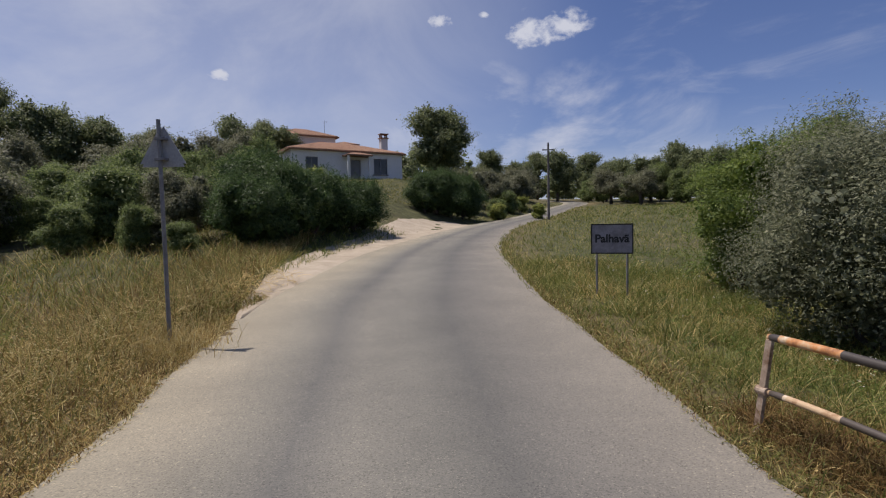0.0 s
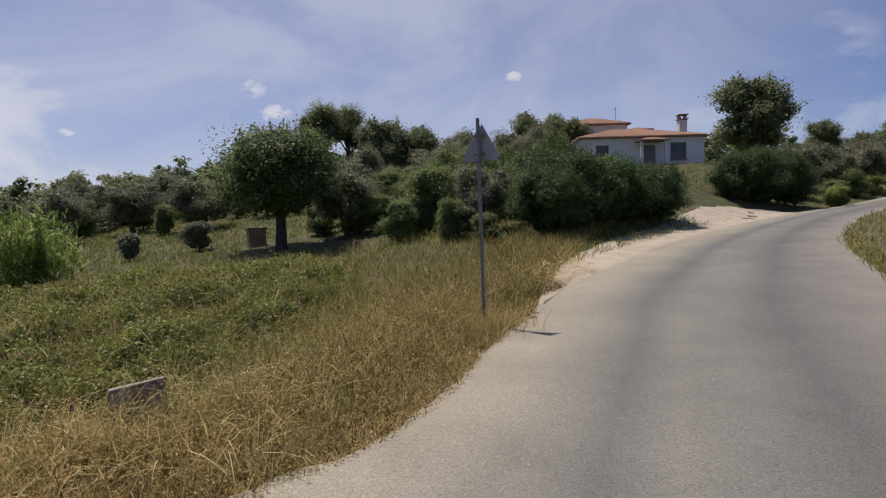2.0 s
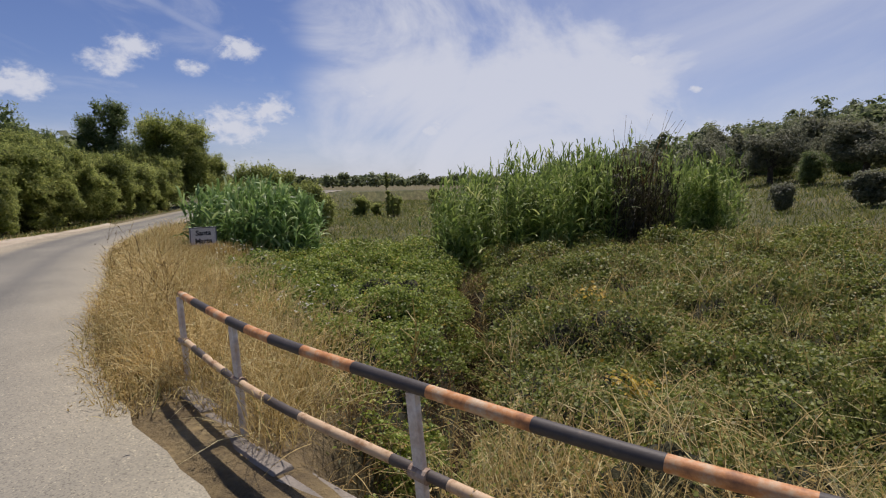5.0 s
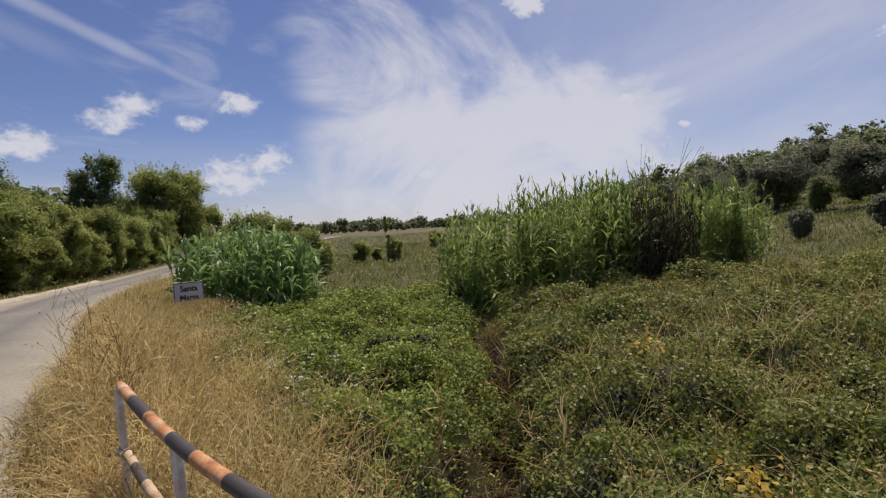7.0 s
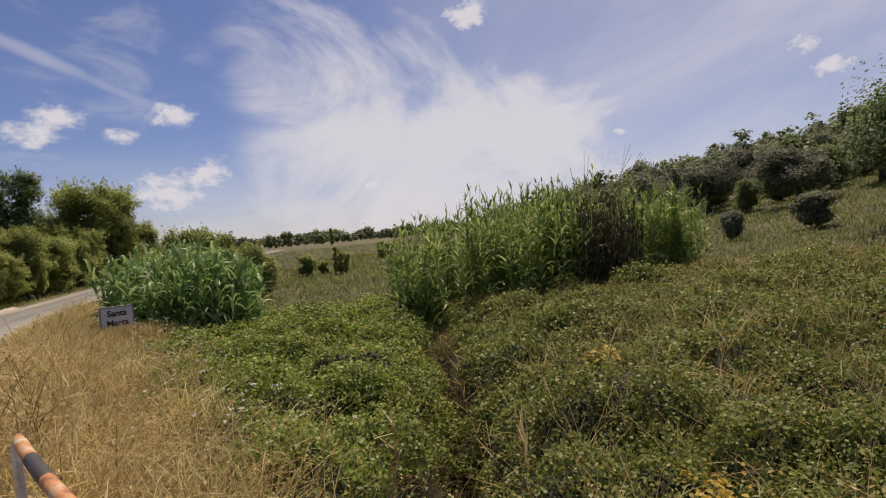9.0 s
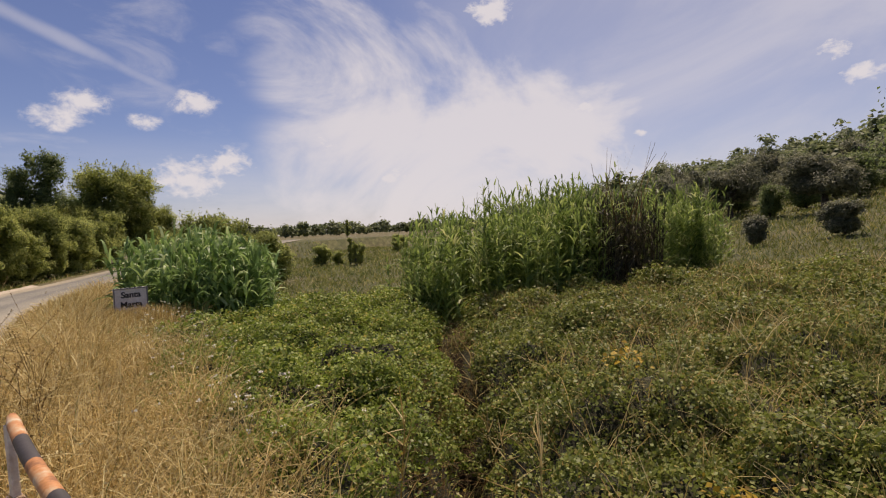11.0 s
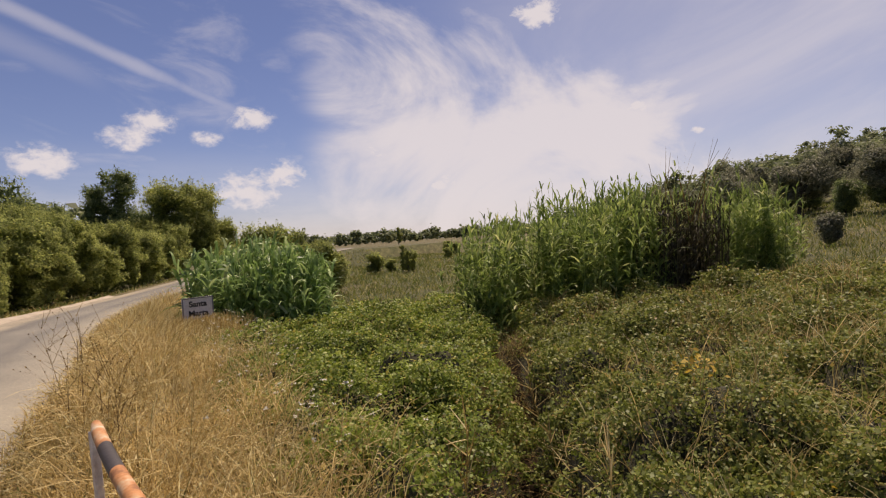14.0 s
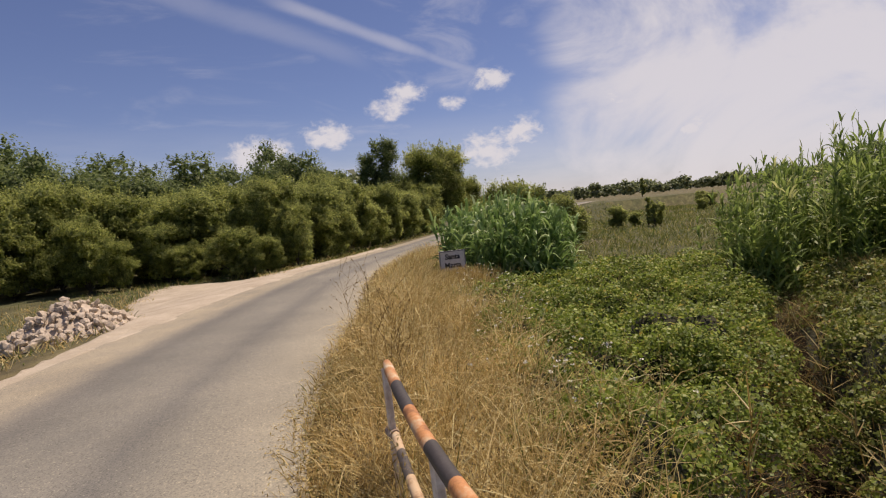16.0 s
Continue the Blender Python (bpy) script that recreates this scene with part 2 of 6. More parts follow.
def ground_mat():
    m, nt, lk, b = material("ground_soil", 0.95)
    green = nt.new("ShaderNodeAttribute")
    green.attribute_name = "green"
    big, mid, fine = noise_at(nt, lk, 0.22, 5), noise_at(nt, lk, 1.6, 5), noise_at(nt, lk, 18, 4, 0.7)
    dry = ramp(nt, lk, mid, [(0.25, (0.10, 0.07, 0.034)), (0.5, (0.20, 0.148, 0.070)), (0.75, (0.33, 0.26, 0.13))])
    lush = ramp(nt, lk, mid, [(0.25, (0.035, 0.040, 0.013)), (0.5, (0.080, 0.086, 0.028)), (0.75, (0.165, 0.158, 0.062))])
    am = nt.new("ShaderNodeMath")
    am.operation, am.use_clamp = "ADD", True
    shift = nt.new("ShaderNodeMapRange")
    shift.inputs[1].default_value, shift.inputs[2].default_value, shift.inputs[3].default_value, shift.inputs[4].default_value = 0.3, 0.7, -0.3, 0.3
    lk.new(big, shift.inputs[0])
    lk.new(green.outputs["Fac"], am.inputs[0])
    lk.new(shift.outputs[0], am.inputs[1])
    col = blend(nt, lk, am.outputs[0], dry, lush)
    col = blend(nt, lk, 0.6, col, ramp(nt, lk, fine, [(0.3, (0.5, 0.5, 0.5)), (0.7, (1.15, 1.15, 1.1))]), "MULTIPLY")
    hollow_shade = nt.new("ShaderNodeAttribute")
    hollow_shade.attribute_name = "hollow_shade"
    # Litter colour taken near-black: shade of the bramble hollows put into the ground.
    shaded_litter = ramp(nt, lk, fine, [(0.3, (0.016, 0.017, 0.006)), (0.7, (0.052, 0.050, 0.020))])
    col = blend(nt, lk, hollow_shade.outputs["Fac"], col, shaded_litter)
    lk.new(col, b.inputs["Base Color"])
    bump(nt, lk, b, fine, 0.8, 0.06)
    return m


def banded_paint(name, bands, length, low, high, worn=0.0):
    """Old striped paint along a bar (its x): dark and bright stretches, with rust showing through."""
    m, nt, lk, b = material(name, 0.6)
    sep = nt.new("ShaderNodeSeparateXYZ")
    lk.new(nt.new("ShaderNodeTexCoord").outputs["Object"], sep.inputs[0])
    scale = nt.new("ShaderNodeMath")
    scale.operation = "DIVIDE"
    lk.new(sep.outputs[0], scale.inputs[0])
    scale.inputs[1].default_value = length
    r = nt.new("ShaderNodeValToRGB")
    r.color_ramp.interpolation = "CONSTANT"
    while len(r.color_ramp.elements) < len(bands):
        r.color_ramp.elements.new(0.5)
    for e, (at, dark) in zip(r.color_ramp.elements, bands):
        e.position, e.color = at, ((0, 0, 0, 1) if dark else (1, 1, 1, 1))
    lk.new(scale.outputs[0], r.inputs[0])
    chips, fine = noise_at(nt, lk, 9, 6, 0.7), noise_at(nt, lk, 60, 4)
    bright = ramp(nt, lk, chips, [(0.36, low), (0.5, high), (0.62, (0.55, 0.40, 0.24)), (0.74, (0.70, 0.62, 0.48))])
    dark = ramp(nt, lk, chips, [(0.3, (0.018 + worn, 0.018 + worn * 0.7, 0.02 + worn * 0.4)), (0.6, (0.04 + worn, 0.037 + worn * 0.75, 0.036 + worn * 0.5)), (0.72, (0.13 + worn, 0.09 + worn, 0.06 + worn * 0.7))])
    lk.new(blend(nt, lk, r.outputs[0], dark, bright), b.inputs["Base Color"])
    bump(nt, lk, b, fine, 0.35, 0.003)
    return m


MAT_ASPHALT, MAT_GROUND = asphalt(), ground_mat()
MAT_SAND = mottled("pale_sand_and_gravel", (0.403, 0.336, 0.241), (0.560, 0.482, 0.364), 1.4, 28, 0.95, relief=0.7, depth=0.03)
MAT_CONCRETE = mottled("old_concrete", (0.17, 0.15, 0.12), (0.34, 0.30, 0.245), 2.5, 45, 0.92, relief=0.6)
MAT_STONE = mottled("weathered_marker_stone", (0.138, 0.115, 0.088), (0.459, 0.391, 0.299), 9, 50, 0.9, relief=0.6)
MAT_RUBBLE = mottled("pale_limestone_rubble", (0.460, 0.368, 0.267), (0.662, 0.570, 0.451), 4, 30, 0.9, relief=0.5)
MAT_BARK = mottled("bark", (0.05, 0.04, 0.03), (0.13, 0.105, 0.08), 4, 30, 0.95, relief=0.9, depth=0.03)
MAT_WALL = mottled("white_lime_wall", (0.74, 0.73, 0.70), (0.82, 0.81, 0.79), 0.8, 20, 0.9, relief=0.15)
MAT_TILE = mottled("terracotta_roof_tile", (0.234, 0.121, 0.070), (0.359, 0.211, 0.133), 2, 16, 0.85, relief=0.4)
MAT_GLASS = mottled("dark_window_glass", (0.02, 0.025, 0.03), (0.05, 0.055, 0.06), 1.0, 6, 0.12, relief=0.0)
MAT_FRAME = mottled("grey_painted_wood", (0.16, 0.16, 0.17), (0.25, 0.25, 0.26), 3, 30, 0.6, relief=0.1)
MAT_GALV = mottled("galvanised_steel", (0.17, 0.165, 0.165), (0.30, 0.30, 0.31), 5, 50, 0.6, 0.3, relief=0.2)
MAT_SIGNBACK = mottled("dull_sign_back", (0.326, 0.333, 0.347), (0.422, 0.428, 0.442), 5, 40, 0.6, 0.05, relief=0.1)
MAT_PLATE = mottled("grimy_sign_face", (0.20, 0.19, 0.21), (0.38, 0.365, 0.40), 6, 40, 0.6, relief=0.1)
# Lighter copy of the sign face above, to offset the shade on one sign.
MAT_LIFTED_PLATE = mottled("sign_face_lightened_for_shade", (0.673, 0.650, 0.616), (0.836, 0.800, 0.754), 6, 40, 0.6, relief=0.1)
MAT_BLACK = mottled("black_paint", (0.012, 0.012, 0.014), (0.03, 0.03, 0.032), 8, 60, 0.6, relief=0.1)
MAT_WHITEPOST = mottled("flaking_white_paint_and_rust", (0.62, 0.49, 0.37), (0.88, 0.84, 0.76), 14, 50, 0.7, relief=0.5)
MAT_RUSTPOST = mottled("rusty_flaking_post", (0.20, 0.11, 0.06), (0.56, 0.46, 0.36), 12, 50, 0.8, relief=0.5)
MAT_POLE = mottled("grey_weathered_pole", (0.10, 0.09, 0.085), (0.20, 0.185, 0.17), 3, 40, 0.9, relief=0.4)
MAT_WELL = mottled("rendered_well_block", (0.26, 0.18, 0.12), (0.40, 0.30, 0.21), 2.5, 30, 0.9, relief=0.4)
# Mud taken to near-black: the shade of a deep ditch is in its colour.
MAT_SHADED_MUD = mottled("shade_darkened_ditch_mud", (0.010, 0.008, 0.005), (0.028, 0.020, 0.012), 3, 20, 0.97, relief=0.5)
MAT_SHADED_MUD.node_tree.nodes["Principled BSDF"].inputs["Specular IOR Level"].default_value = 0.04
MAT_WHITE = mottled("white_flower_petals", (0.50, 0.48, 0.36), (0.72, 0.70, 0.58), 5, 30, 0.8, relief=0.0)

LEAF_DARK = leafy("dark_tree_leaves", [(0, (0.077, 0.117, 0.047)), (0.5, (0.146, 0.207, 0.077)), (1, (0.255, 0.313, 0.120))], 0.52)
LEAF_OAK = leafy("holm_oak_leaves", [(0, (0.108, 0.138, 0.067)), (0.5, (0.182, 0.226, 0.108)), (1, (0.323, 0.353, 0.176))], 0.5)
LEAF_OLIVE = leafy("olive_leaves", [(0, (0.113, 0.127, 0.078)), (0.5, (0.202, 0.215, 0.132)), (1, (0.388, 0.389, 0.277))], 0.48)
LEAF_HEDGE = leafy("cypress_hedge_sprays", [(0, (0.044, 0.081, 0.031)), (0.6, (0.083, 0.143, 0.048)), (1, (0.140, 0.212, 0.073))], 0.42)
LEAF_FRESH = leafy("fresh_green_leaves", [(0, (0.091, 0.142, 0.034)), (0.6, (0.163, 0.235, 0.053)), (1, (0.305, 0.377, 0.094))], 0.42)
LEAF_WOOD = leafy("roadside_wood_leaves", [(0, (0.215, 0.261, 0.086)), (0.5, (0.365, 0.417, 0.130)), (1, (0.597, 0.613, 0.206))], 0.68, 0.65, 0.4)
LEAF_THICKET = leafy("hillside_thicket_leaves", [(0, (0.099, 0.145, 0.054)), (0.5, (0.182, 0.247, 0.089)), (1, (0.331, 0.388, 0.145))], 0.48)
LEAF_REED = leafy("giant_reed_leaves", [(0, (0.140, 0.210, 0.056)), (0.5, (0.281, 0.381, 0.100)), (0.9, (0.450, 0.544, 0.169)), (1, (0.675, 0.663, 0.300))], 0.5, 0.5)
LEAF_REED_BLUE = leafy("young_reed_leaves", [(0, (0.139, 0.234, 0.083)), (0.5, (0.261, 0.401, 0.122)), (0.9, (0.450, 0.616, 0.229)), (1, (0.632, 0.695, 0.365))], 0.34, 0.45)
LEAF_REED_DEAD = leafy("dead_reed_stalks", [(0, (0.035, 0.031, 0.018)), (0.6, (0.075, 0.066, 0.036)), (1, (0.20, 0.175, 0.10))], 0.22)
LEAF_BRAMBLE = leafy("bramble_leaves", [(0, (0.092, 0.137, 0.024)), (0.35, (0.200, 0.278, 0.042)), (0.75, (0.340, 0.425, 0.080)), (0.93, (0.508, 0.525, 0.170)), (1, (0.558, 0.420, 0.090))], 0.42, 0.5)
LEAF_BRAMBLE_OLIVE = leafy("dusty_bramble_leaves", [(0, (0.080, 0.105, 0.023)), (0.35, (0.169, 0.209, 0.039)), (0.75, (0.282, 0.329, 0.075)), (0.93, (0.423, 0.423, 0.160)), (1, (0.436, 0.291, 0.085))], 0.42, 0.5)
LEAF_YELLOW = leafy("yellowed_bramble_leaves", [(0, (0.42, 0.27, 0.03)), (1, (0.70, 0.50, 0.08))], 0.4)
LEAF_DRY = leafy("dry_straw_grass", [(0, (0.297, 0.209, 0.073)), (0.4, (0.528, 0.391, 0.157)), (0.8, (0.770, 0.605, 0.291)), (1, (0.850, 0.770, 0.448))], 0.45, 0.7, 0.8)
LEAF_MEADOW = leafy("half_dry_meadow_grass", [(0, (0.117, 0.139, 0.036)), (0.45, (0.217, 0.233, 0.066)), (0.8, (0.366, 0.336, 0.118)), (1, (0.594, 0.504, 0.220))], 0.4, 0.7, 0.6)
LEAF_GREENGRASS = leafy("green_verge_grass", [(0, (0.081, 0.123, 0.023)), (0.6, (0.163, 0.218, 0.044)), (1, (0.357, 0.341, 0.110))], 0.35, 0.6, 0.8)
LEAF_RUST = leafy("rusty_dead_weeds", [(0, (0.095, 0.055, 0.020)), (0.6, (0.205, 0.125, 0.042)), (1, (0.36, 0.25, 0.10))], 0.3, 0.8)
LEAF_SILVER = leafy("silvery_shrub_leaves", [(0, (0.098, 0.119, 0.073)), (0.5, (0.175, 0.199, 0.123)), (1, (0.378, 0.392, 0.266))], 0.42, 0.6)

# ---- mesh helpers ----
def finish(ob, mat, parent=None, label=""):
    if mat:
        ob.data.materials.append(mat)
    if parent:
        ob.parent = parent
    if label:
        ob["label"] = label
    return ob


def part(name, bm, mat, parent=None, label="", smooth=False):
    me = bpy.data.meshes.new(name)
    bm.to_mesh(me)
    bm.free()
    if smooth:
        me.polygons.foreach_set("use_smooth", [True] * len(me.polygons))
    return finish(new(name, me), mat, parent, label)


def array_mesh(name, verts, faces, mat, parent=None, smooth=False):
    """verts (n,3) and quads (m,4), as arrays."""
    me = bpy.data.meshes.new(name)
    verts, faces = np.ascontiguousarray(verts, np.float32), np.ascontiguousarray(faces, np.int32)
    me.vertices.add(len(verts))
    me.vertices.foreach_set("co", verts.ravel())
    k = faces.shape[1]
    me.loops.add(faces.size)
    me.loops.foreach_set("vertex_index", faces.ravel())
    me.polygons.add(len(faces))
    me.polygons.foreach_set("loop_start", np.arange(len(faces), dtype=np.int32) * k)
    if smooth:
        me.polygons.foreach_set("use_smooth", np.ones(len(faces), bool))
    me.update(calc_edges=True)
    return finish(new(name, me), mat, parent)


def empty(name, x=0, y=0, z=0, turn=0.0, scale=1.0):
    e = new(name)
    e.empty_display_size = 0.1
    e.matrix_basis = pose(x, y, z, 0, 0, turn) @ Matrix.Diagonal((scale, scale, scale, 1))
    return e


def box(bm, cx, cy, cz, sx, sy, sz, bevel=0.0, m=None):
    g = bmesh.ops.create_cube(bm, size=1.0, matrix=(m or Matrix()) @ Matrix.Translation((cx, cy, cz)) @ Matrix.Diagonal((sx, sy, sz, 1)))
    if bevel:
        edges = list({e for v in g["verts"] for e in v.link_edges})
        bmesh.ops.bevel(bm, geom=edges, offset=bevel, segments=2, affect="EDGES", profile=0.6)
    return bm


def tube(bm, a, b, r1, r2=None, sides=8):
    a, b = Vector(a), Vector(b)
    m = Matrix.Translation((a + b) / 2) @ (b - a).to_track_quat("Z", "Y").to_matrix().to_4x4()
    bmesh.ops.create_cone(bm, cap_ends=True, segments=sides, radius1=r1, radius2=r1 if r2 is None else r2, depth=(b - a).length, matrix=m)
    return bm


def smooth01(v, lo, hi):
    t = np.clip((np.asarray(v, float) - lo) / (hi - lo), 0, 1)
    return t * t * (3 - 2 * t)


def ripple(x, y, scale, seed=0):
    """Cheap smooth unevenness between about -1 and 1."""
    x, y = np.asarray(x, float) / scale, np.asarray(y, float) / scale
    k = seed * 1.7
    return (np.sin(1.3 * x + 2.1 * y + k) + np.sin(2.9 * x - 1.7 * y + 2 * k) + np.sin(-0.7 * x + 3.7 * y + 3 * k) + np.sin(4.3 * x + 3.1 * y + k * k)) / 4


# ---- the road's two edges, from behind the bridge to the hill ahead: west, east, height ----
EDGES = [
    ((-40, -48), (-39, -51), 1.0), ((-26, -40), (-24.5, -42.5), 0.4), ((-18.5, -33.5), (-16.9, -35.4), 0.1), ((-13.1, -26.5), (-11.1, -28.2), 0.0),
    ((-9.5, -21.4), (-7.1, -23.0), 0.0), ((-6.8, -16.6), (-4.0, -18.0), 0.0), ((-5.1, -11.9), (-2.0, -14.1), 0.0), ((-4.1, -9.3), (-0.8, -11.3), 0.0),
    ((-3.5, -7.2), (0.1, -8.6), 0.0), ((-3.2, -5.0), (1.1, -5.6), 0.0), ((-3.2, -3.0), (2.0, -2.4), 0.0), ((-3.55, -0.9), (2.2, 0.6), 0.0),
    ((-4.0, 0.55), (1.0, 2.3), 0.0), ((-5.05, 1.7), (-0.3, 3.75), 0.0), ((-6.4, 2.8), (-1.5, 5.2), 0.03), ((-7.8, 4.1), (-2.55, 6.4), 0.08),
    ((-9.3, 5.5), (-4.3, 8.3), 0.2), ((-11.0, 8.0), (-6.6, 11.1), 0.36), ((-14.8, 13.4), (-10.8, 16.6), 0.62), ((-18.8, 20.7), (-15.0, 23.4), 0.98),
    ((-21.8, 28.7), (-18.5, 31.0), 1.5), ((-26, 42.7), (-22.7, 44), 2.3), ((-31.2, 58.1), (-28, 59.5), 3.4), ((-35.5, 71), (-32.5, 72.8), 4.4),
    ((-45, 83), (-43, 86), 5.4), ((-60, 92), (-59, 95), 6.5),
]


def spline(points, steps):
    p = np.array(points, float)
    p = np.vstack([2 * p[0] - p[1], p, 2 * p[-1] - p[-2]])
    out = []
    for i in range(1, len(p) - 2):
        for t in np.arange(steps) / steps:
            a, b, c, d = p[i - 1 : i + 3]
            out.append(0.5 * (2 * b + (c - a) * t + (2 * a - 5 * b + 4 * c - d) * t**2 + (3 * b - a - 3 * c + d) * t**3))
    return np.array(out + [p[-2]])


ROAD_W = spline([w for w, e, z in EDGES], 8)
ROAD_E = spline([e for w, e, z in EDGES], 8)
ROAD_Z = spline([(z, 0) for w, e, z in EDGES], 8)[:, 0]
ROAD_C, ROAD_H = (ROAD_W + ROAD_E) / 2, np.linalg.norm(ROAD_W - ROAD_E, axis=1) / 2


def road_near(x, y):
    """Distance outside the road's edge (negative on it), the road's height there, and +1 on the west side."""
    x, y = np.atleast_1d(np.asarray(x, float)), np.atleast_1d(np.asarray(y, float))
    dist, height, side = np.empty(x.shape), np.empty(x.shape), np.empty(x.shape)
    across = (ROAD_W - ROAD_C) / ROAD_H[:, None]
    for lo in range(0, len(x), 4000):
        s = slice(lo, lo + 4000)
        d2 = (x[s, None] - ROAD_C[None, :, 0]) ** 2 + (y[s, None] - ROAD_C[None, :, 1]) ** 2
        n = d2.argmin(1)
        lat = (x[s] - ROAD_C[n, 0]) * across[n, 0] + (y[s] - ROAD_C[n, 1]) * across[n, 1]
        far = np.sqrt(d2[np.arange(len(n)), n])
        dist[s] = np.where(np.abs(far) > ROAD_H[n] * 1.6, far - ROAD_H[n], np.abs(lat) - ROAD_H[n])
        height[s], side[s] = ROAD_Z[n], np.sign(lat)
    return dist, height, side


# a ditch runs from the culvert under the bridge out between the brambles and the reeds
DITCH = spline([(-3.9, -4.2), (-5.6, -5.0), (-7.2, -6.05), (-8.85, -7.15), (-10.7, -8.55), (-12.7, -10.1)], 8)


def ditch_far(x, y):
    out = np.full(np.shape(x), 1e9)
    for a in DITCH:
        out = np.minimum(out, np.hypot(x - a[0], y - a[1]))
    return out


def bramble_share(x, y):
    """Where brambles cover the field west of the road (0 to 1)."""
    d, _, side = road_near(x, y)
    r = np.hypot(x + 3, y + 3)
    return (side > 0) * smooth01(d, 1.2 - 0.5 * smooth01(y, -7, -4), 2.4 - 0.8 * smooth01(y, -7, -4)) * (1 - smooth01(r + 1.5 * ripple(x, y, 2.2, 8), 12.5, 19)) * smooth01(-y + 0.30 * -x - 0.5, 0.0, 3.0)


def land(x, y, plants=True):
    """Height of the ground."""
    x, y = np.atleast_1d(np.asarray(x, float)), np.atleast_1d(np.asarray(y, float))
    u = -0.55 * x + 0.83 * y
    r = np.hypot(x + 3, y + 3)
    h = -0.75 + 7.6 * smooth01(u, -2, 62) + 3.5 * smooth01(u, 60, 140) + 4.5 * smooth01(r, 40, 160) * smooth01(-x, 40, 110) * smooth01(y + 60, 0, 70)
    h += 1.0 * smooth01(r, 60, 260) + 6 * smooth01(r, 300, 900)
    h += 0.10 * ripple(x, y, 4.0, 2) * smooth01(r, 4, 12) + 0.5 * ripple(x, y, 30, 3) * smooth01(r, 30, 90)
    d, z, side = road_near(x, y)
    h = np.where(side < 0, np.clip(h, z - 0.3, z + 0.15 + 0.006 * np.clip(d, 0, 60)), h)
    w = smooth01(d, 0.25, 3.2 + (5.5 * smooth01(u, 12, 20) + 5 * smooth01(u, 35, 50)) * (side > 0) + 4 * smooth01(u, 30, 50) * (side < 0))
    h = (z - 0.02) * (1 - w) + h * w
    h = np.where(d < 0.15, z - 0.05, h)
    f = ditch_far(x, y)
    h -= 1.05 * (1 - smooth01(f, 0.12, 0.65)) * smooth01(d, 0.5, 0.9) * (1 - smooth01(r, 8.0, 11))
    if plants:
        b = bramble_share(x, y) * smooth01(f, 0.40, 1.1)
        h += b * (0.30 + 0.36 * ripple(x, y, 1.1, 5) + 0.20 * ripple(x, y, 0.45, 6))
    return h


def one_height(x, y):
    return float(land(x, y)[0])


# ---- ground: one sheet out to the horizon ----
rings = np.concatenate([np.arange(0.15, 12, 0.16), np.geomspace(12.1, 90, 110), np.geomspace(92, 3200, 50)])
spokes = 420
ang = np.arange(spokes) / spokes * 2 * np.pi
gx = (-3.0 + rings[:, None] * np.cos(ang)).ravel()
gy = (-3.0 + rings[:, None] * np.sin(ang)).ravel()
gz = land(gx, gy)
grid = np.arange(len(gx)).reshape(len(rings), spokes)
quads = np.stack([grid[:-1], np.roll(grid[:-1], -1, 1), np.roll(grid[1:], -1, 1), grid[1:]], -1).reshape(-1, 4)
# the middle is closed with a fan of thin quads
mid = len(gx)
fan = np.stack([np.full(spokes // 2, mid), grid[0][2::2].tolist() + [grid[0][0]], grid[0][1::2], grid[0][0::2]], -1)
fan[:, 1:] = fan[:, [3, 2, 1]]
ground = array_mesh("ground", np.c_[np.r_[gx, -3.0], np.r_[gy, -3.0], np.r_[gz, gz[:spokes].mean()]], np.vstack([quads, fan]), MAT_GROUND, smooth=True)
d, _, side = road_near(gx, gy)
gr = np.hypot(gx + 3, gy + 3)
green = np.where(side > 0, np.maximum(bramble_share(gx, gy), 0.95 * smooth01(gr, 10, 18)), 0.45 + 0.5 * smooth01(d, 0.4, 2.0))
green = green * (1 - 0.4 * smooth01(gr, 55, 130))
attr = ground.data.attributes.new("green", "FLOAT", "POINT")
attr.data.foreach_set("value", np.r_[green, 0.0].astype(np.float32))
# where the ground takes the painted shade of the bramble hollows
hollow_shade = bramble_share(gx, gy) * (1 - smooth01(gr, 11, 15))
ground.data.attributes.new("hollow_shade", "FLOAT", "POINT").data.foreach_set("value", np.r_[hollow_shade, 0.0].astype(np.float32))
tagged(ground, "rolling field of dry grass and green weeds", "ground", kind="structure")


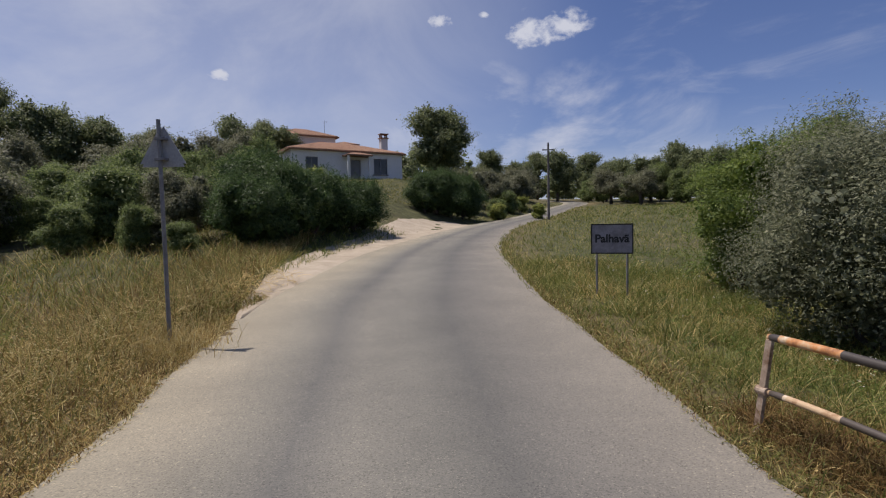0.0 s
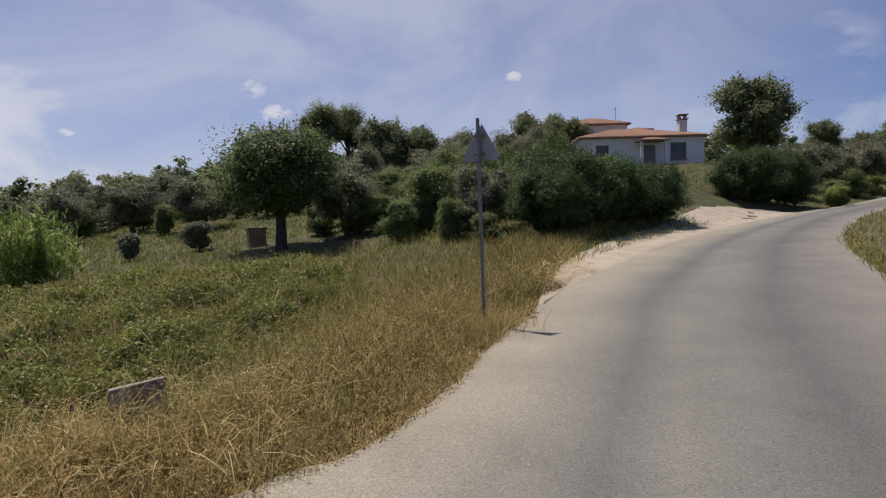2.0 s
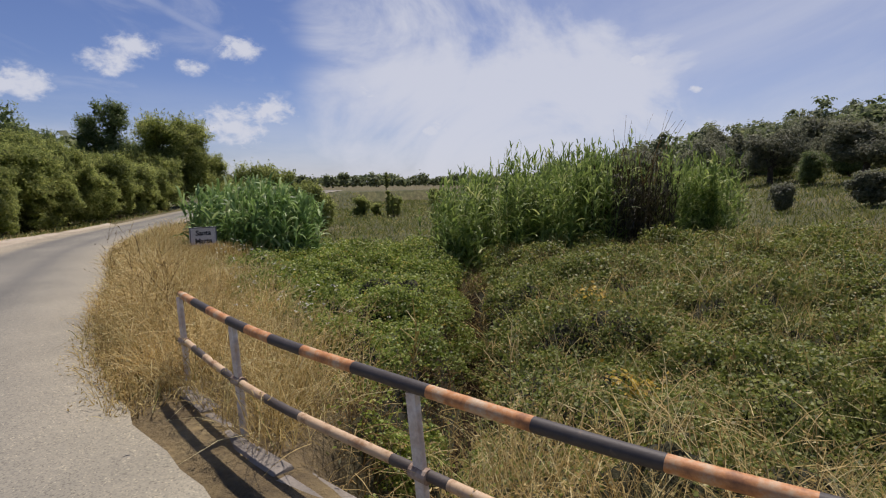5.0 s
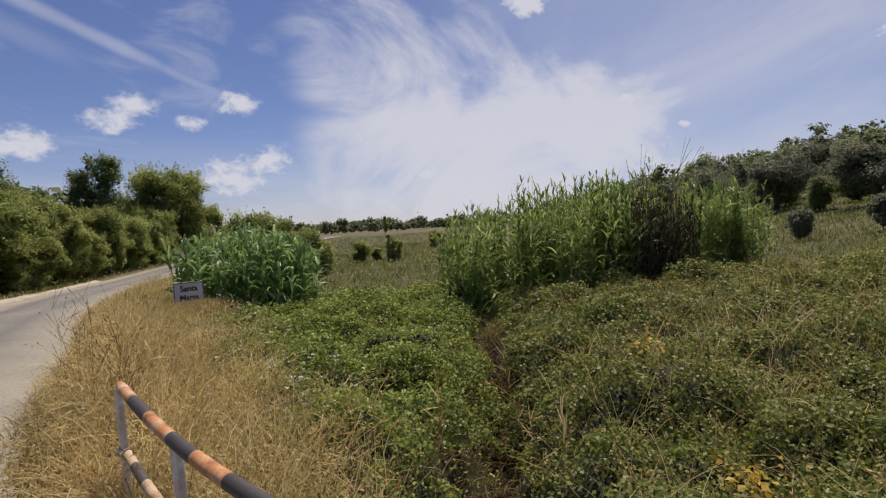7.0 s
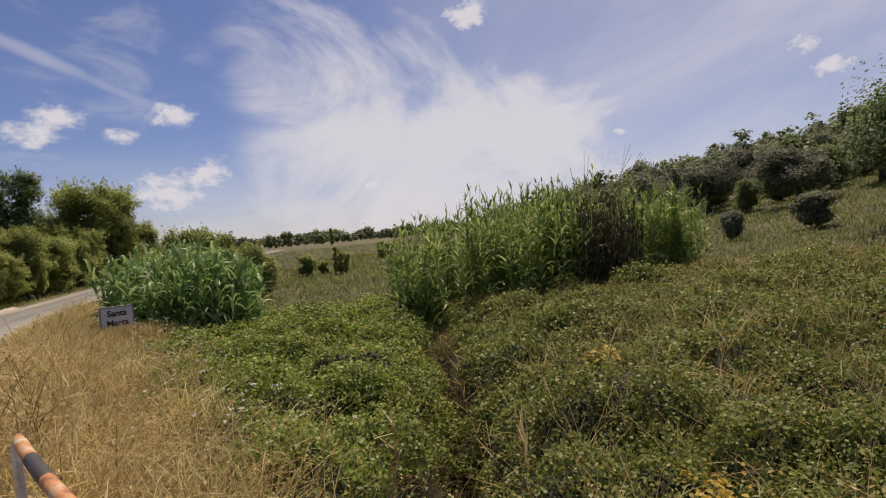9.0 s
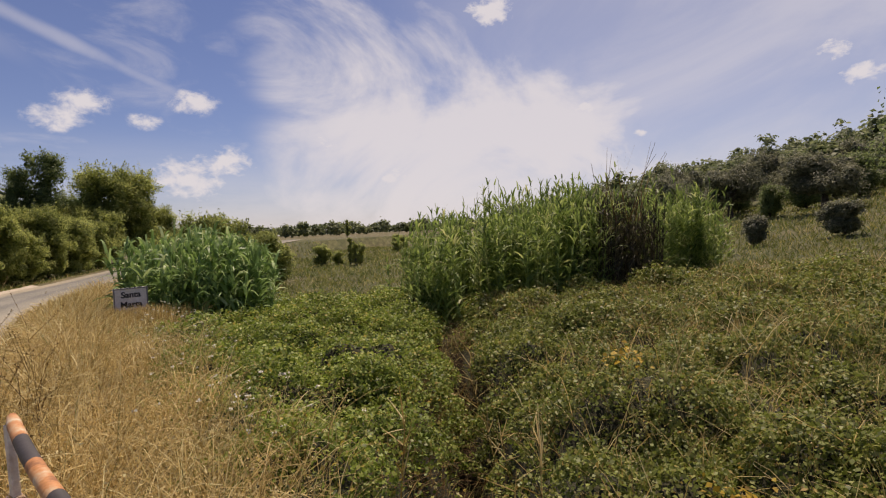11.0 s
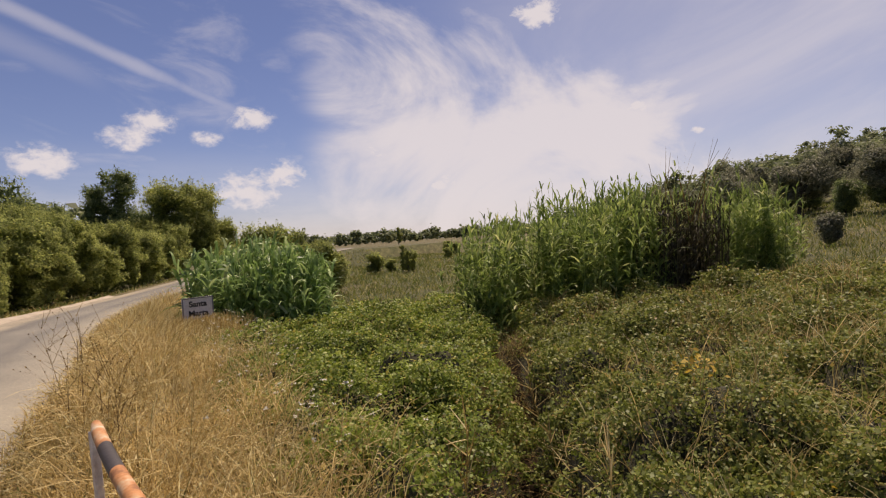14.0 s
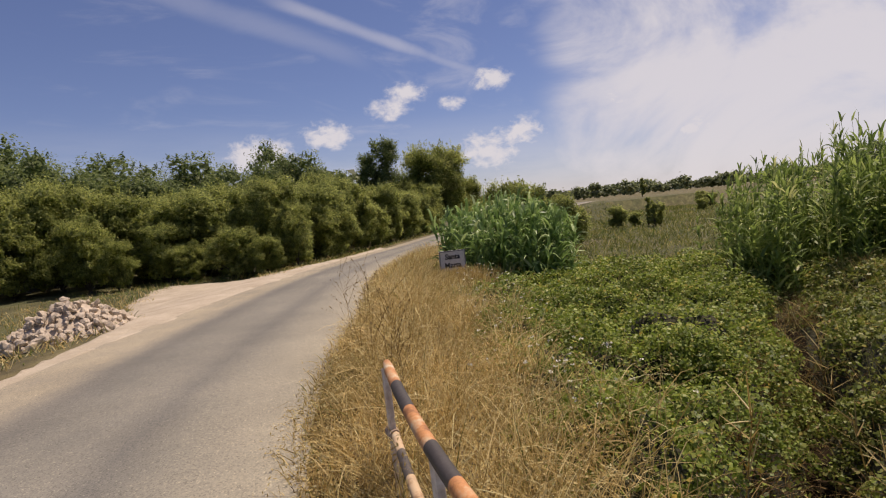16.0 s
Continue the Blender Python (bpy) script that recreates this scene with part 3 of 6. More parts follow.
def ribbon(name, left, right, mat, across, lift, height=None, ragged=0.0):
    """A strip between two edges that follows the ground, with the share of its width stored as 'across'."""
    rows, n = [], len(left)
    shares = np.linspace(0, 1, across + 1)
    for i in range(n):
        rag = ragged * ripple(left[i][0] * 3, left[i][1] * 3, 1.0, 4)
        rag2 = ragged * ripple(right[i][0] * 3, right[i][1] * 3, 1.0, 7)
        for s in shares:
            s2 = s + (rag * (1 - s) + rag2 * s)
            rows.append((*(np.array(left[i]) * (1 - s2) + np.array(right[i]) * s2), s))
    rows = np.array(rows)
    z = (land(rows[:, 0], rows[:, 1], False) if height is None else np.repeat(height, across + 1)) + lift
    if height is not None:
        z = z + 0.035 * (1 - (2 * rows[:, 2] - 1) ** 2) + 0.006 * ripple(rows[:, 0], rows[:, 1], 0.8, 1)
    else:
        edge = np.minimum(rows[:, 2], 1 - rows[:, 2])
        z += 0.03 * ripple(rows[:, 0], rows[:, 1], 0.5, 3) * np.minimum(1, edge * 6) - 0.06 * (edge < 1e-6)
        z[: across + 1] -= 0.10
        z[-across - 1 :] -= 0.10
    g = np.arange(len(rows)).reshape(n, across + 1)
    f = np.stack([g[:-1, :-1], g[:-1, 1:], g[1:, 1:], g[1:, :-1]], -1).reshape(-1, 4)
    ob = array_mesh(name, np.c_[rows[:, :2], z], f, mat, smooth=True)
    a = ob.data.attributes.new("across", "FLOAT", "POINT")
    a.data.foreach_set("value", rows[:, 2].astype(np.float32))
    return ob


road = ribbon("road", ROAD_W, ROAD_E, MAT_ASPHALT, 20, 0.0, ROAD_Z, 0.012)
share = np.tile(np.linspace(0, 1, 21), len(ROAD_W))
south = np.repeat(ROAD_C[:, 1], 21)
sandy = smooth01(share, 0.68, 0.84) * smooth01(-south, 4.5, 10.5) * (1 - 0.6 * smooth01(-south, 24, 32)) + 0.45 * (1 - smooth01(share, 0.06, 0.26)) * smooth01(south, 0.5, 3.5) * (1 - smooth01(south, 18, 26)) + 0.18 * smooth01(-south, 4, 9)
road.data.attributes.new("sandy", "FLOAT", "POINT").data.foreach_set("value", np.clip(sandy, 0, 1).astype(np.float32))
tagged(road, "narrow worn grey asphalt lane with sandy edges", "road", kind="structure")
drive_out = spline([(-8.3, 4.6), (-9.9, 5.7), (-11.2, 6.8), (-13.4, 8.6), (-17.0, 12.6), (-20.3, 18.0), (-23.6, 23.4), (-24.6, 26.6), (-24.2, 31.5)], 8)
drive_in = spline([(-8.25, 4.65), (-9.3, 5.9), (-10.1, 7.0), (-10.9, 8.2), (-14.6, 13.5), (-17.2, 18.2), (-19.6, 23.0), (-21.0, 27.0), (-22.3, 31.5)], 8)
drive = ribbon("gravel_drive", drive_out, drive_in, MAT_SAND, 10, 0.05)
tagged(drive, "pale sandy gravel forecourt beside the lane", "driveway", kind="structure")
lot_out = spline([(0.15, -8.6), (-0.5, -11.1), (-0.95, -12.6), (-1.35, -14.9), (-0.9, -18.0), (-0.7, -21.6), (-1.6, -24.4), (-4.2, -22.6), (-7.0, -23.6), (-10.6, -28.2)], 8)
lot_in = spline([(0.0, -8.6), (-0.85, -11.2), (-1.35, -12.5), (-2.2, -14.0), (-3.3, -16.2), (-4.3, -17.9), (-5.1, -19.2), (-5.9, -20.6), (-7.2, -22.4), (-10.7, -27.6)], 8)
lot = ribbon("gravel_lot", lot_out, lot_in, MAT_SAND, 10, 0.05, None, 0.12)
tagged(lot, "pale sandy lay-by beside the lane", "lay-by", kind="structure")

# strip along the bottom that carries the ditch's painted shade
ditch_bed = ribbon("ditch_bed", DITCH[:36] + [0.1, -0.16], DITCH[:36] - [0.1, -0.16], MAT_SHADED_MUD, 3, 0.05)
tagged(ditch_bed, "muddy bed of a narrow ditch, near-black with painted shade", "ditch", kind="structure")

# ---- plants: leaves, blades, trees ----
rng = np.random.default_rng(7)


def unit(v):
    return v / np.maximum(np.linalg.norm(v, axis=-1, keepdims=True), 1e-9)


def leaf_quads(at, facing, size, slim=0.55, rg=rng):
    """A pointed four-cornered leaf at each place, roughly turned to the way given."""
    n = len(at)
    facing = unit(facing + 0.55 * rg.normal(size=(n, 3)))
    along = unit(np.cross(facing, rg.normal(size=(n, 3))))
    over = np.cross(facing, along)
    size = (np.asarray(size) * rg.uniform(0.6, 1.3, n))[:, None]
    a, b = along * size * 0.5, over * size * 0.5 * slim
    bend = facing * size * 0.12
    v = np.stack([at - a, at + b + bend, at + a, at - b + bend], 1).reshape(-1, 3)
    return v, np.arange(4 * n).reshape(-1, 4)


def blades(base, lean, length, width, droop=0.5, segs=3, rg=rng, tip=0.12):
    """Narrow strips from base, starting along lean and drooping under their weight."""
    n = len(base)
    lean = unit(lean)
    length, width = np.broadcast_to(length, n).astype(float), np.broadcast_to(width, n).astype(float)
    side = unit(np.cross(lean, np.array([0, 0, 1.0])) + 0.35 * rg.normal(size=(n, 3)))
    rows = []
    for k in range(segs + 1):
        t = k / segs
        p = base + lean * (length * t)[:, None]
        p[:, 2] -= droop * length * t * t * 0.5
        w = (width * (1 - (1 - tip) * t**1.4) * 0.5)[:, None]
        rows += [p - side * w, p + side * w]
    v = np.stack(rows, 1).reshape(-1, 3)
    one = np.concatenate([[[2 * k, 2 * k + 1, 2 * k + 3, 2 * k + 2]] for k in range(segs)])
    f = (np.arange(n)[:, None, None] * (2 * segs + 2) + one[None]).reshape(-1, 4)
    return v, f


def join(*pieces):
    vs, fs, k = [], [], 0
    for v, f in pieces:
        vs.append(v)
        fs.append(f + k)
        k += len(v)
    return np.vstack(vs), np.vstack(fs)


def lobes_in(rg, count, width, height, base, flat=1.0, spread=0.62, rads=(0.24, 0.42)):
    """Centres and radii of the leafy masses that make up one crown."""
    out = []
    for i in range(count):
        a, u = rg.uniform(0, 2 * np.pi), rg.uniform(0, 1) ** 0.6
        z = rg.uniform(0.05, 0.95)
        fill = np.sqrt(max(0.05, 1 - (2 * z - 1) ** 2 * 0.8)) * flat
        rad = width * rg.uniform(*rads)
        out.append((width * spread * u * fill * np.cos(a), width * spread * u * fill * np.sin(a), base + rad * 0.7 + (height - rad * 1.5) * z, rad))
    return np.array(out)


def crown(rg, lobes, leaves, size, slim=0.5, twigs=52):
    """Leaves in many small sprays that sit on and inside the leafy masses, with a loose uneven rim."""
    share = lobes[:, 3] ** 2
    count = max(40, len(lobes) * twigs)
    n = rg.choice(len(lobes), count, p=share / share.sum())
    way = unit(rg.normal(size=(count, 3)))
    way[:, 2] = np.where(way[:, 2] < -0.35, -way[:, 2] * 0.5, way[:, 2])
    way = unit(way)
    depth = np.where(rg.uniform(size=count) < 0.7, rg.normal(0.95, 0.19, count), rg.uniform(0.4, 0.9, count))
    depth = np.where(rg.uniform(size=count) < 0.13, depth * rg.uniform(1.08, 1.36, count), depth)
    spray = lobes[n, :3] + way * (lobes[n, 3] * depth)[:, None] * [1, 1, 0.92]
    wide = lobes[n, 3] * rg.uniform(0.12, 0.34, count)
    m = rg.choice(count, leaves, p=wide**2 / (wide**2).sum())
    off = rg.normal(size=(leaves, 3)) * [0.72, 0.72, 0.58]
    at = spray[m] + off * wide[m][:, None] + way[m] * (wide[m] * rg.uniform(-0.3, 0.5, leaves))[:, None]
    return leaf_quads(at, way[m] * 0.6 + 0.6 * unit(off) + [0, 0, 0.8], size, slim, rg)


def core_quads(lobes, rg, count, size, shrink=0.7):
    n = rg.integers(0, len(lobes), count)
    way = unit(rg.normal(size=(count, 3)))
    at = lobes[n, :3] + way * (lobes[n, 3] * shrink * rg.uniform(0.7, 1.0, count))[:, None]
    return leaf_quads(at, way, size, 0.9, rg)


def limbs(rg, lobes, height, thick, split):
    """Tapered trunk and limbs that reach into the leafy masses."""
    bm = bmesh.new()
    top = Vector((rg.uniform(-0.1, 0.1), rg.uniform(-0.1, 0.1), split))
    mid = Vector((rg.uniform(-0.08, 0.08), rg.uniform(-0.08, 0.08), split * 0.5))
    tube(bm, (0, 0, -0.25), mid, thick * 1.25, thick * 0.95, 9)
    tube(bm, mid, top + Vector((0, 0, 0.03)), thick * 0.97, thick * 0.8, 9)
    for x, y, z, r in lobes[:9]:
        end = Vector((x, y, z))
        knee = top.lerp(end, 0.5) + Vector((0, 0, 0.12 * (end - top).length))
        tube(bm, top - Vector((0, 0, 0.05)), knee, thick * 0.55, thick * 0.36, 6)
        tube(bm, knee, end, thick * 0.36, thick * 0.1, 6)
    return bm


def shoots(rg, lobes, tips, size, slim, far=1.1):
    """Upright leafy shoots that break the rounded outline of a crown."""
    n = rg.integers(0, len(lobes), tips)
    way = unit(rg.normal(size=(tips, 3)) * [0.8, 0.8, 0.3] + [0, 0, 0.9])
    foot = lobes[n, :3] + way * (lobes[n, 3] * 0.8)[:, None]
    grow = unit(way + [0, 0, 1.2])
    m = np.repeat(np.arange(tips), 26)
    t = rg.uniform(0, 1, len(m))
    reach = (lobes[n, 3] * rg.uniform(0.3 * far, far, tips))[m]
    at = foot[m] + grow[m] * (reach * t)[:, None] + rg.normal(size=(len(m), 3)) * (0.20 * reach * (1.05 - t))[:, None]
    return leaf_quads(at, rg.normal(size=at.shape) + [0, 0, 0.6], size * 0.9, slim, rg)


def tree(name, seed, width, height, bare, count, leaves, size, mat, thick, slim=0.5, flat=1.0, spread=0.62, inner=1200):
    """A tree at the origin: trunk with limbs, and a crown of separate leaves."""
    rg = np.random.default_rng(seed)
    root = empty(name)
    lobes = lobes_in(rg, count, width, height - bare, bare, flat, spread)
    part("trunk", limbs(rg, lobes, height, thick, bare + (height - bare) * 0.18), MAT_BARK, root)
    v, f = join(crown(rg, lobes, leaves, size, slim), core_quads(lobes, rg, int(inner * 1.8), size * 1.7), shoots(rg, lobes, leaves // 260, size, slim, 0.6))
    array_mesh("crown", v, f, mat, root)
    return root


def bush(name, seed, width, height, count, leaves, size, mat, slim=0.5, inner=800, spread=0.55, rads=(0.24, 0.42), twigs=26, tips=0):
    rg = np.random.default_rng(seed)
    root = empty(name)
    lobes = lobes_in(rg, count, width, height, 0.0, 1.0, spread, rads)
    part("branchwork", limbs(rg, lobes * [1, 1, 0.8, 1], height, 0.05, 0.15), MAT_BARK, root)
    v, f = join(crown(rg, lobes, leaves, size, slim, twigs), core_quads(lobes, rg, int(inner * 1.8), size * 1.6))
    if tips:
        v, f = join((v, f), shoots(rg, lobes, tips, size, slim))
    v[:, 2] = np.maximum(v[:, 2], -0.05)
    array_mesh("foliage", v, f, mat, root)
    return root


def plant_at(template, spots, first):
    """The template goes to the first spot, copies to the rest: x, y, scale, turn, sink."""
    for i, (x, y, s, turn) in enumerate(spots):
        m = pose(x, y, one_height(x, y) - 0.05, 0, 0, turn)
        if i == 0 and first:
            template.matrix_basis = m @ Matrix.Diagonal((s, s, s, 1))
        else:
            c = copy_thing(template, m)
            c.scale = (s * (0.88 + 0.30 * ((i * 53) % 10) / 10), s * (0.90 + 0.26 * ((i * 71) % 10) / 10), s * (0.86 + 0.30 * ((i * 37) % 10) / 10))


# ---- the white house above the hedge ----
def gable(bm, x0, x1, y0, y1, z0, z1, over=0.35):
    """Hipped roof over a rectangle, as a closed solid."""
    x0, x1, y0, y1 = x0 - over, x1 + over, y0 - over, y1 + over
    ins = min(x1 - x0, y1 - y0) / 2
    long_x = (x1 - x0) >= (y1 - y0)
    cx, cy = (x0 + x1) / 2, (y0 + y1) / 2
    low = [bm.verts.new(p) for p in ((x0, y0, z0), (x1, y0, z0), (x1, y1, z0), (x0, y1, z0))]
    eav = [bm.verts.new((v.co.x, v.co.y, z0 + 0.12)) for v in low]
    top = [bm.verts.new(p) for p in (((x0 + ins, cy, z1), (x1 - ins, cy, z1)) if long_x else ((cx, y0 + ins, z1), (cx, y1 - ins, z1)))]
    bm.faces.new(low[::-1])
    for i in range(4):
        bm.faces.new((low[i], low[(i + 1) % 4], eav[(i + 1) % 4], eav[i]))
    if long_x:
        bm.faces.new((eav[0], eav[1], top[1], top[0]))
        bm.faces.new((eav[1], eav[2], top[1]))
        bm.faces.new((eav[2], eav[3], top[0], top[1]))
        bm.faces.new((eav[3], eav[0], top[0]))
    else:
        bm.faces.new((eav[0], eav[1], top[0]))
        bm.faces.new((eav[1], eav[2], top[1], top[0]))
        bm.faces.new((eav[2], eav[3], top[1]))
        bm.faces.new((eav[3], eav[0], top[0], top[1]))
    return bm


def roof_tiles(root, x0, x1, y0, y1, z0, z1, over=0.35):
    """Rows of curved cover tiles on a hipped roof: one mesh of many ribs."""
    bm = bmesh.new()
    x0, x1, y0, y1 = x0 - over, x1 + over, y0 - over, y1 + over
    ins = min(x1 - x0, y1 - y0) / 2
    zz0, rise = z0 + 0.13, z1 - z0 - 0.12
    x = x0 + 0.12
    while x < x1:
        run = min(ins, x - x0, x1 - x)
        for sy in (0, 1):
            ya, yb = (y0, y0 + run) if sy == 0 else (y1, y1 - run)
            if run > 0.2:
                tube(bm, (x, ya, zz0), (x, yb, zz0 + rise * run / ins), 0.07, 0.07, 5)
        x += 0.24
    y = y0 + 0.12
    while y < y1:
        run = min(ins, y - y0, y1 - y)
        for sx in (0, 1):
            xa, xb = (x0, x0 + run) if sx == 0 else (x1, x1 - run)
            if run > 0.2:
                tube(bm, (xa, y, zz0), (xb, y, zz0 + rise * run / ins), 0.07, 0.07, 5)
        y += 0.24
    return part("roof_tiles", bm, MAT_TILE, root)


def wall_with_holes(bm, x0, x1, z0, z1, y, thick, holes):
    """A wall along x from y inwards, with real openings."""
    xs = sorted({x0, x1, *(v for h in holes for v in h[:2])})
    zs = sorted({z0, z1, *(v for h in holes for v in h[2:])})
    for xa, xb in zip(xs, xs[1:]):
        for za, zb in zip(zs, zs[1:]):
            if any(h[0] <= xa and xb <= h[1] and h[2] <= za and zb <= h[3] for h in holes):
                continue
            box(bm, (xa + xb) / 2, y + thick / 2, (za + zb) / 2, xb - xa, thick, zb - za)
    bmesh.ops.remove_doubles(bm, verts=bm.verts, dist=0.001)


def house_window(root, x, y, z, w, h):
    win = empty("window", x, y, z)
    win.parent = root
    bm = bmesh.new()
    box(bm, 0, 0.12, 0, w, 0.02, h)
    part("pane", bm, MAT_GLASS, win)
    bm = bmesh.new()
    for sx in (-1, 0, 1):
        box(bm, sx * (w / 2 - 0.035), 0.09, 0, 0.07, 0.06, h)
    for sz in (-1, 1):
        box(bm, 0, 0.092, sz * (h / 2 - 0.035), w - 0.16, 0.055, 0.07)
    part("frame", bm, MAT_FRAME, win)
    bm = bmesh.new()
    box(bm, 0, -0.03, -h / 2 - 0.04, w + 0.2, 0.2, 0.07, 0.01)
    part("sill", bm, MAT_CONCRETE, win)


# its own x runs along the front, y goes back from the lane
HX, HY, HZ = -42.6, 29.6, 6.0
front = Vector((-38.95 + 42.9, 40.2 - 29.3, 0))
house_turn = math.degrees(math.atan2(front.y, front.x))
house = empty("house", HX, HY, HZ, house_turn)
L = front.length
bm = bmesh.new()
holes = [(1.4, 2.6, 1.0, 2.4), (8.4, 9.9, 0.9, 2.5), (5.9, 7.0, 0.0, 2.3)]
wall_with_holes(bm, 0, L, -1.0, 3.0, 0, 0.3, holes)
part("front_wall", bm, MAT_WALL, house)
bm = bmesh.new()
box(bm, 0.15, 4.5, 1.0, 0.3, 8.4, 4.0)
part("side_wall", bm, MAT_WALL, house)
bm = bmesh.new()
box(bm, L - 0.15, 4.5, 1.0, 0.3, 8.4, 4.0)
part("side_wall", bm, MAT_WALL, house)
bm = bmesh.new()
box(bm, L / 2, 8.55, 1.0, L - 0.6, 0.3, 4.0)
part("back_wall", bm, MAT_WALL, house)
bm = bmesh.new()
box(bm, 6.45, 0.16, 1.13, 1.06, 0.06, 2.26)
part("door", bm, MAT_FRAME, house, "dark panelled front door")
part("roof", gable(bmesh.new(), 0, L, 0, 8.7, 3.0, 4.5), MAT_TILE, house)
roof_tiles(house, 0, L, 0, 8.7, 3.0, 4.5)
house_window(house, 2.0, 0, 1.7, 1.2, 1.4)
house_window(house, 9.15, 0, 1.7, 1.5, 1.6)
# porch with its own small roof
part("porch_roof", gable(bmesh.new(), 5.2, 7.6, -1.2, 0.2, 2.55, 2.95, 0.15), MAT_TILE, house)
for sx in (5.3, 7.5):
    bm = bmesh.new()
    box(bm, sx, -1.05, 0.8, 0.2, 0.2, 3.5, 0.01)
    part("porch_pillar", bm, MAT_WALL, house)
bm = bmesh.new()
box(bm, 6.4, -0.6, -0.55, 3.2, 1.6, 1.0, 0.03)
part("porch_step", bm, MAT_CONCRETE, house)
# chimney on the front slope
chimney = empty("chimney", 10.7, 2.6, 3.3)
chimney.parent = house
bm = bmesh.new()
box(bm, 0, 0, 0.75, 0.75, 0.6, 1.9, 0.02)
part("stack", bm, MAT_WALL, chimney)
bm = bmesh.new()
box(bm, 0, 0, 1.75, 0.95, 0.8, 0.1, 0.01)
for sx in (-0.3, 0.3):
    for sy in (-0.22, 0.22):
        box(bm, sx, sy, 1.98, 0.12, 0.12, 0.36)
box(bm, 0, 0, 2.2, 0.95, 0.8, 0.09, 0.01)
part("cap", bm, MAT_TILE, chimney)
# upper storey at the back
bm = bmesh.new()
box(bm, 4.3, 11.4, 2.4, 6.4, 5.2, 6.8)
part("upper_wall", bm, MAT_WALL, house)
part("upper_roof", gable(bmesh.new(), 1.1, 7.5, 8.8, 14.0, 5.8, 7.0), MAT_TILE, house)
roof_tiles(house, 1.1, 7.5, 8.8, 14.0, 5.8, 7.0)
bm = bmesh.new()
box(bm, 9.1, 10.2, 2.4, 2.4, 2.2, 5.6)
part("annexe_wall", bm, MAT_WALL, house)
part("annexe_roof", gable(bmesh.new(), 7.9, 10.3, 9.1, 11.3, 5.2, 5.7, 0.2), MAT_TILE, house)
bm = bmesh.new()
tube(bm, (6.8, 10.5, 6.3), (6.8, 10.5, 8.1), 0.025, 0.02, 6)
tube(bm, (6.4, 10.5, 7.9), (7.2, 10.5, 7.9), 0.015, 0.015, 6)
part("aerial", bm, MAT_GALV, house, "thin television aerial")
tagged(house, "white rendered house with terracotta hipped roofs above a hedge", "house")

# a far white house beyond the woods
far_house = empty("house", -35, 128, one_height(-35, 128) + 3.5, 20)
bm = bmesh.new()
box(bm, 0, 0, 0.5, 8, 6, 7)
part("wall", bm, MAT_WALL, far_house)
part("roof", gable(bmesh.new(), -4, 4, -3, 3, 4.0, 5.4), MAT_TILE, far_house)
for sx in (-2.4, 0.2, 2.6):
    bm = bmesh.new()
    box(bm, sx, -3.0, 2.4, 1.0, 0.1, 1.2)
    part("window", bm, MAT_GLASS, far_house)
tagged(far_house, "small distant white house with a tiled roof", "house")

# ---- trees and bushes ----
fig = tree("broad_tree", 3, 3.25, 5.75, 1.25, 44, 60000, 0.125, LEAF_DARK, 0.24, 0.7, 1.0, 0.68, 4500)
fig.matrix_basis = pose(-25.4, 1.3, one_height(-25.4, 1.3) - 0.05, 0, 0, 20)
tagged(fig, "broad dark green shade tree with a short trunk in the field", "tree")

olive = tree("olive_tree", 5, 1.9, 3.7, 0.45, 20, 12000, 0.13, LEAF_OLIVE, 0.16, 0.35, 1.0, 0.66, 1200)
tagged(olive, "grey-green olive tree standing in dry grass", "tree", "olive trees on the slope")
plant_at(olive, [(-26.9, 4.6, 1.0, 0), (-21.2, 9.6, 0.78, 80), (-38, 6.5, 1.15, 40), (-43, -3, 1.2, 130), (-47, 1.5, 1.2, 210),
                 (-50, -9, 1.25, 300), (-55, -4, 1.2, 20), (-58, -14, 1.3, 100), (-62, -7, 1.3, 170), (-45, 16, 1.3, 250), (-53, 20, 1.4, 310),
                 (-60, 6, 1.4, 60), (-66, -1, 1.3, 10), (-68, -16, 1.3, 140), (-42, 24, 1.2, 200), (-30.5, 45.5, 1.2, 70), (-34, 53, 1.3, 190),
                 (-28.8, 39.0, 1.0, 20), (-25.5, 64, 1.25, 50), (-20.5, 60, 1.2, 170), (-38, 63, 1.4, 280), (-46, -13, 1.2, 15), (-52, -19, 1.3, 75),
                 (-60, -22, 1.3, 135), (-42, 9, 1.2, 195), (-48, 6, 1.3, 255), (-36, 12, 1.1, 315), (-39, 17, 1.2, 35), (-47, 25, 1.3, 95), (-31, 51, 1.2, 155)], True)

holm = tree("holm_oak", 11, 3.2, 7.0, 0.7, 30, 20000, 0.20, LEAF_OAK, 0.22, 0.6, 1.0, 0.66, 2200)
tagged(holm, "dense dark holm oak on the hillside", "tree", "oaks on the hill")
plant_at(holm, [(-40.0, 47.6, 1.34, 0), (-52.5, 29.5, 0.98, 70), (-50.3, 33.5, 0.92, 140), (-57, 41, 1.05, 200), (-50, 12.2, 1.02, 30), (-49, 16, 0.9, 100),
                (-56, 23, 0.9, 260), (-41, 80, 1.15, 10), (-49, 72, 0.85, 90), (-46, 76, 0.9, 310), (-36, 82, 0.8, 160), (-31, 76, 0.85, 240),
                (-27, 72, 0.9, 60), (-22, 68, 0.95, 130), (-18, 65, 0.95, 20), (-14.5, 62, 0.9, 280), (-54, 66, 0.8, 190), (-12, 66, 0.8, 100)], True)

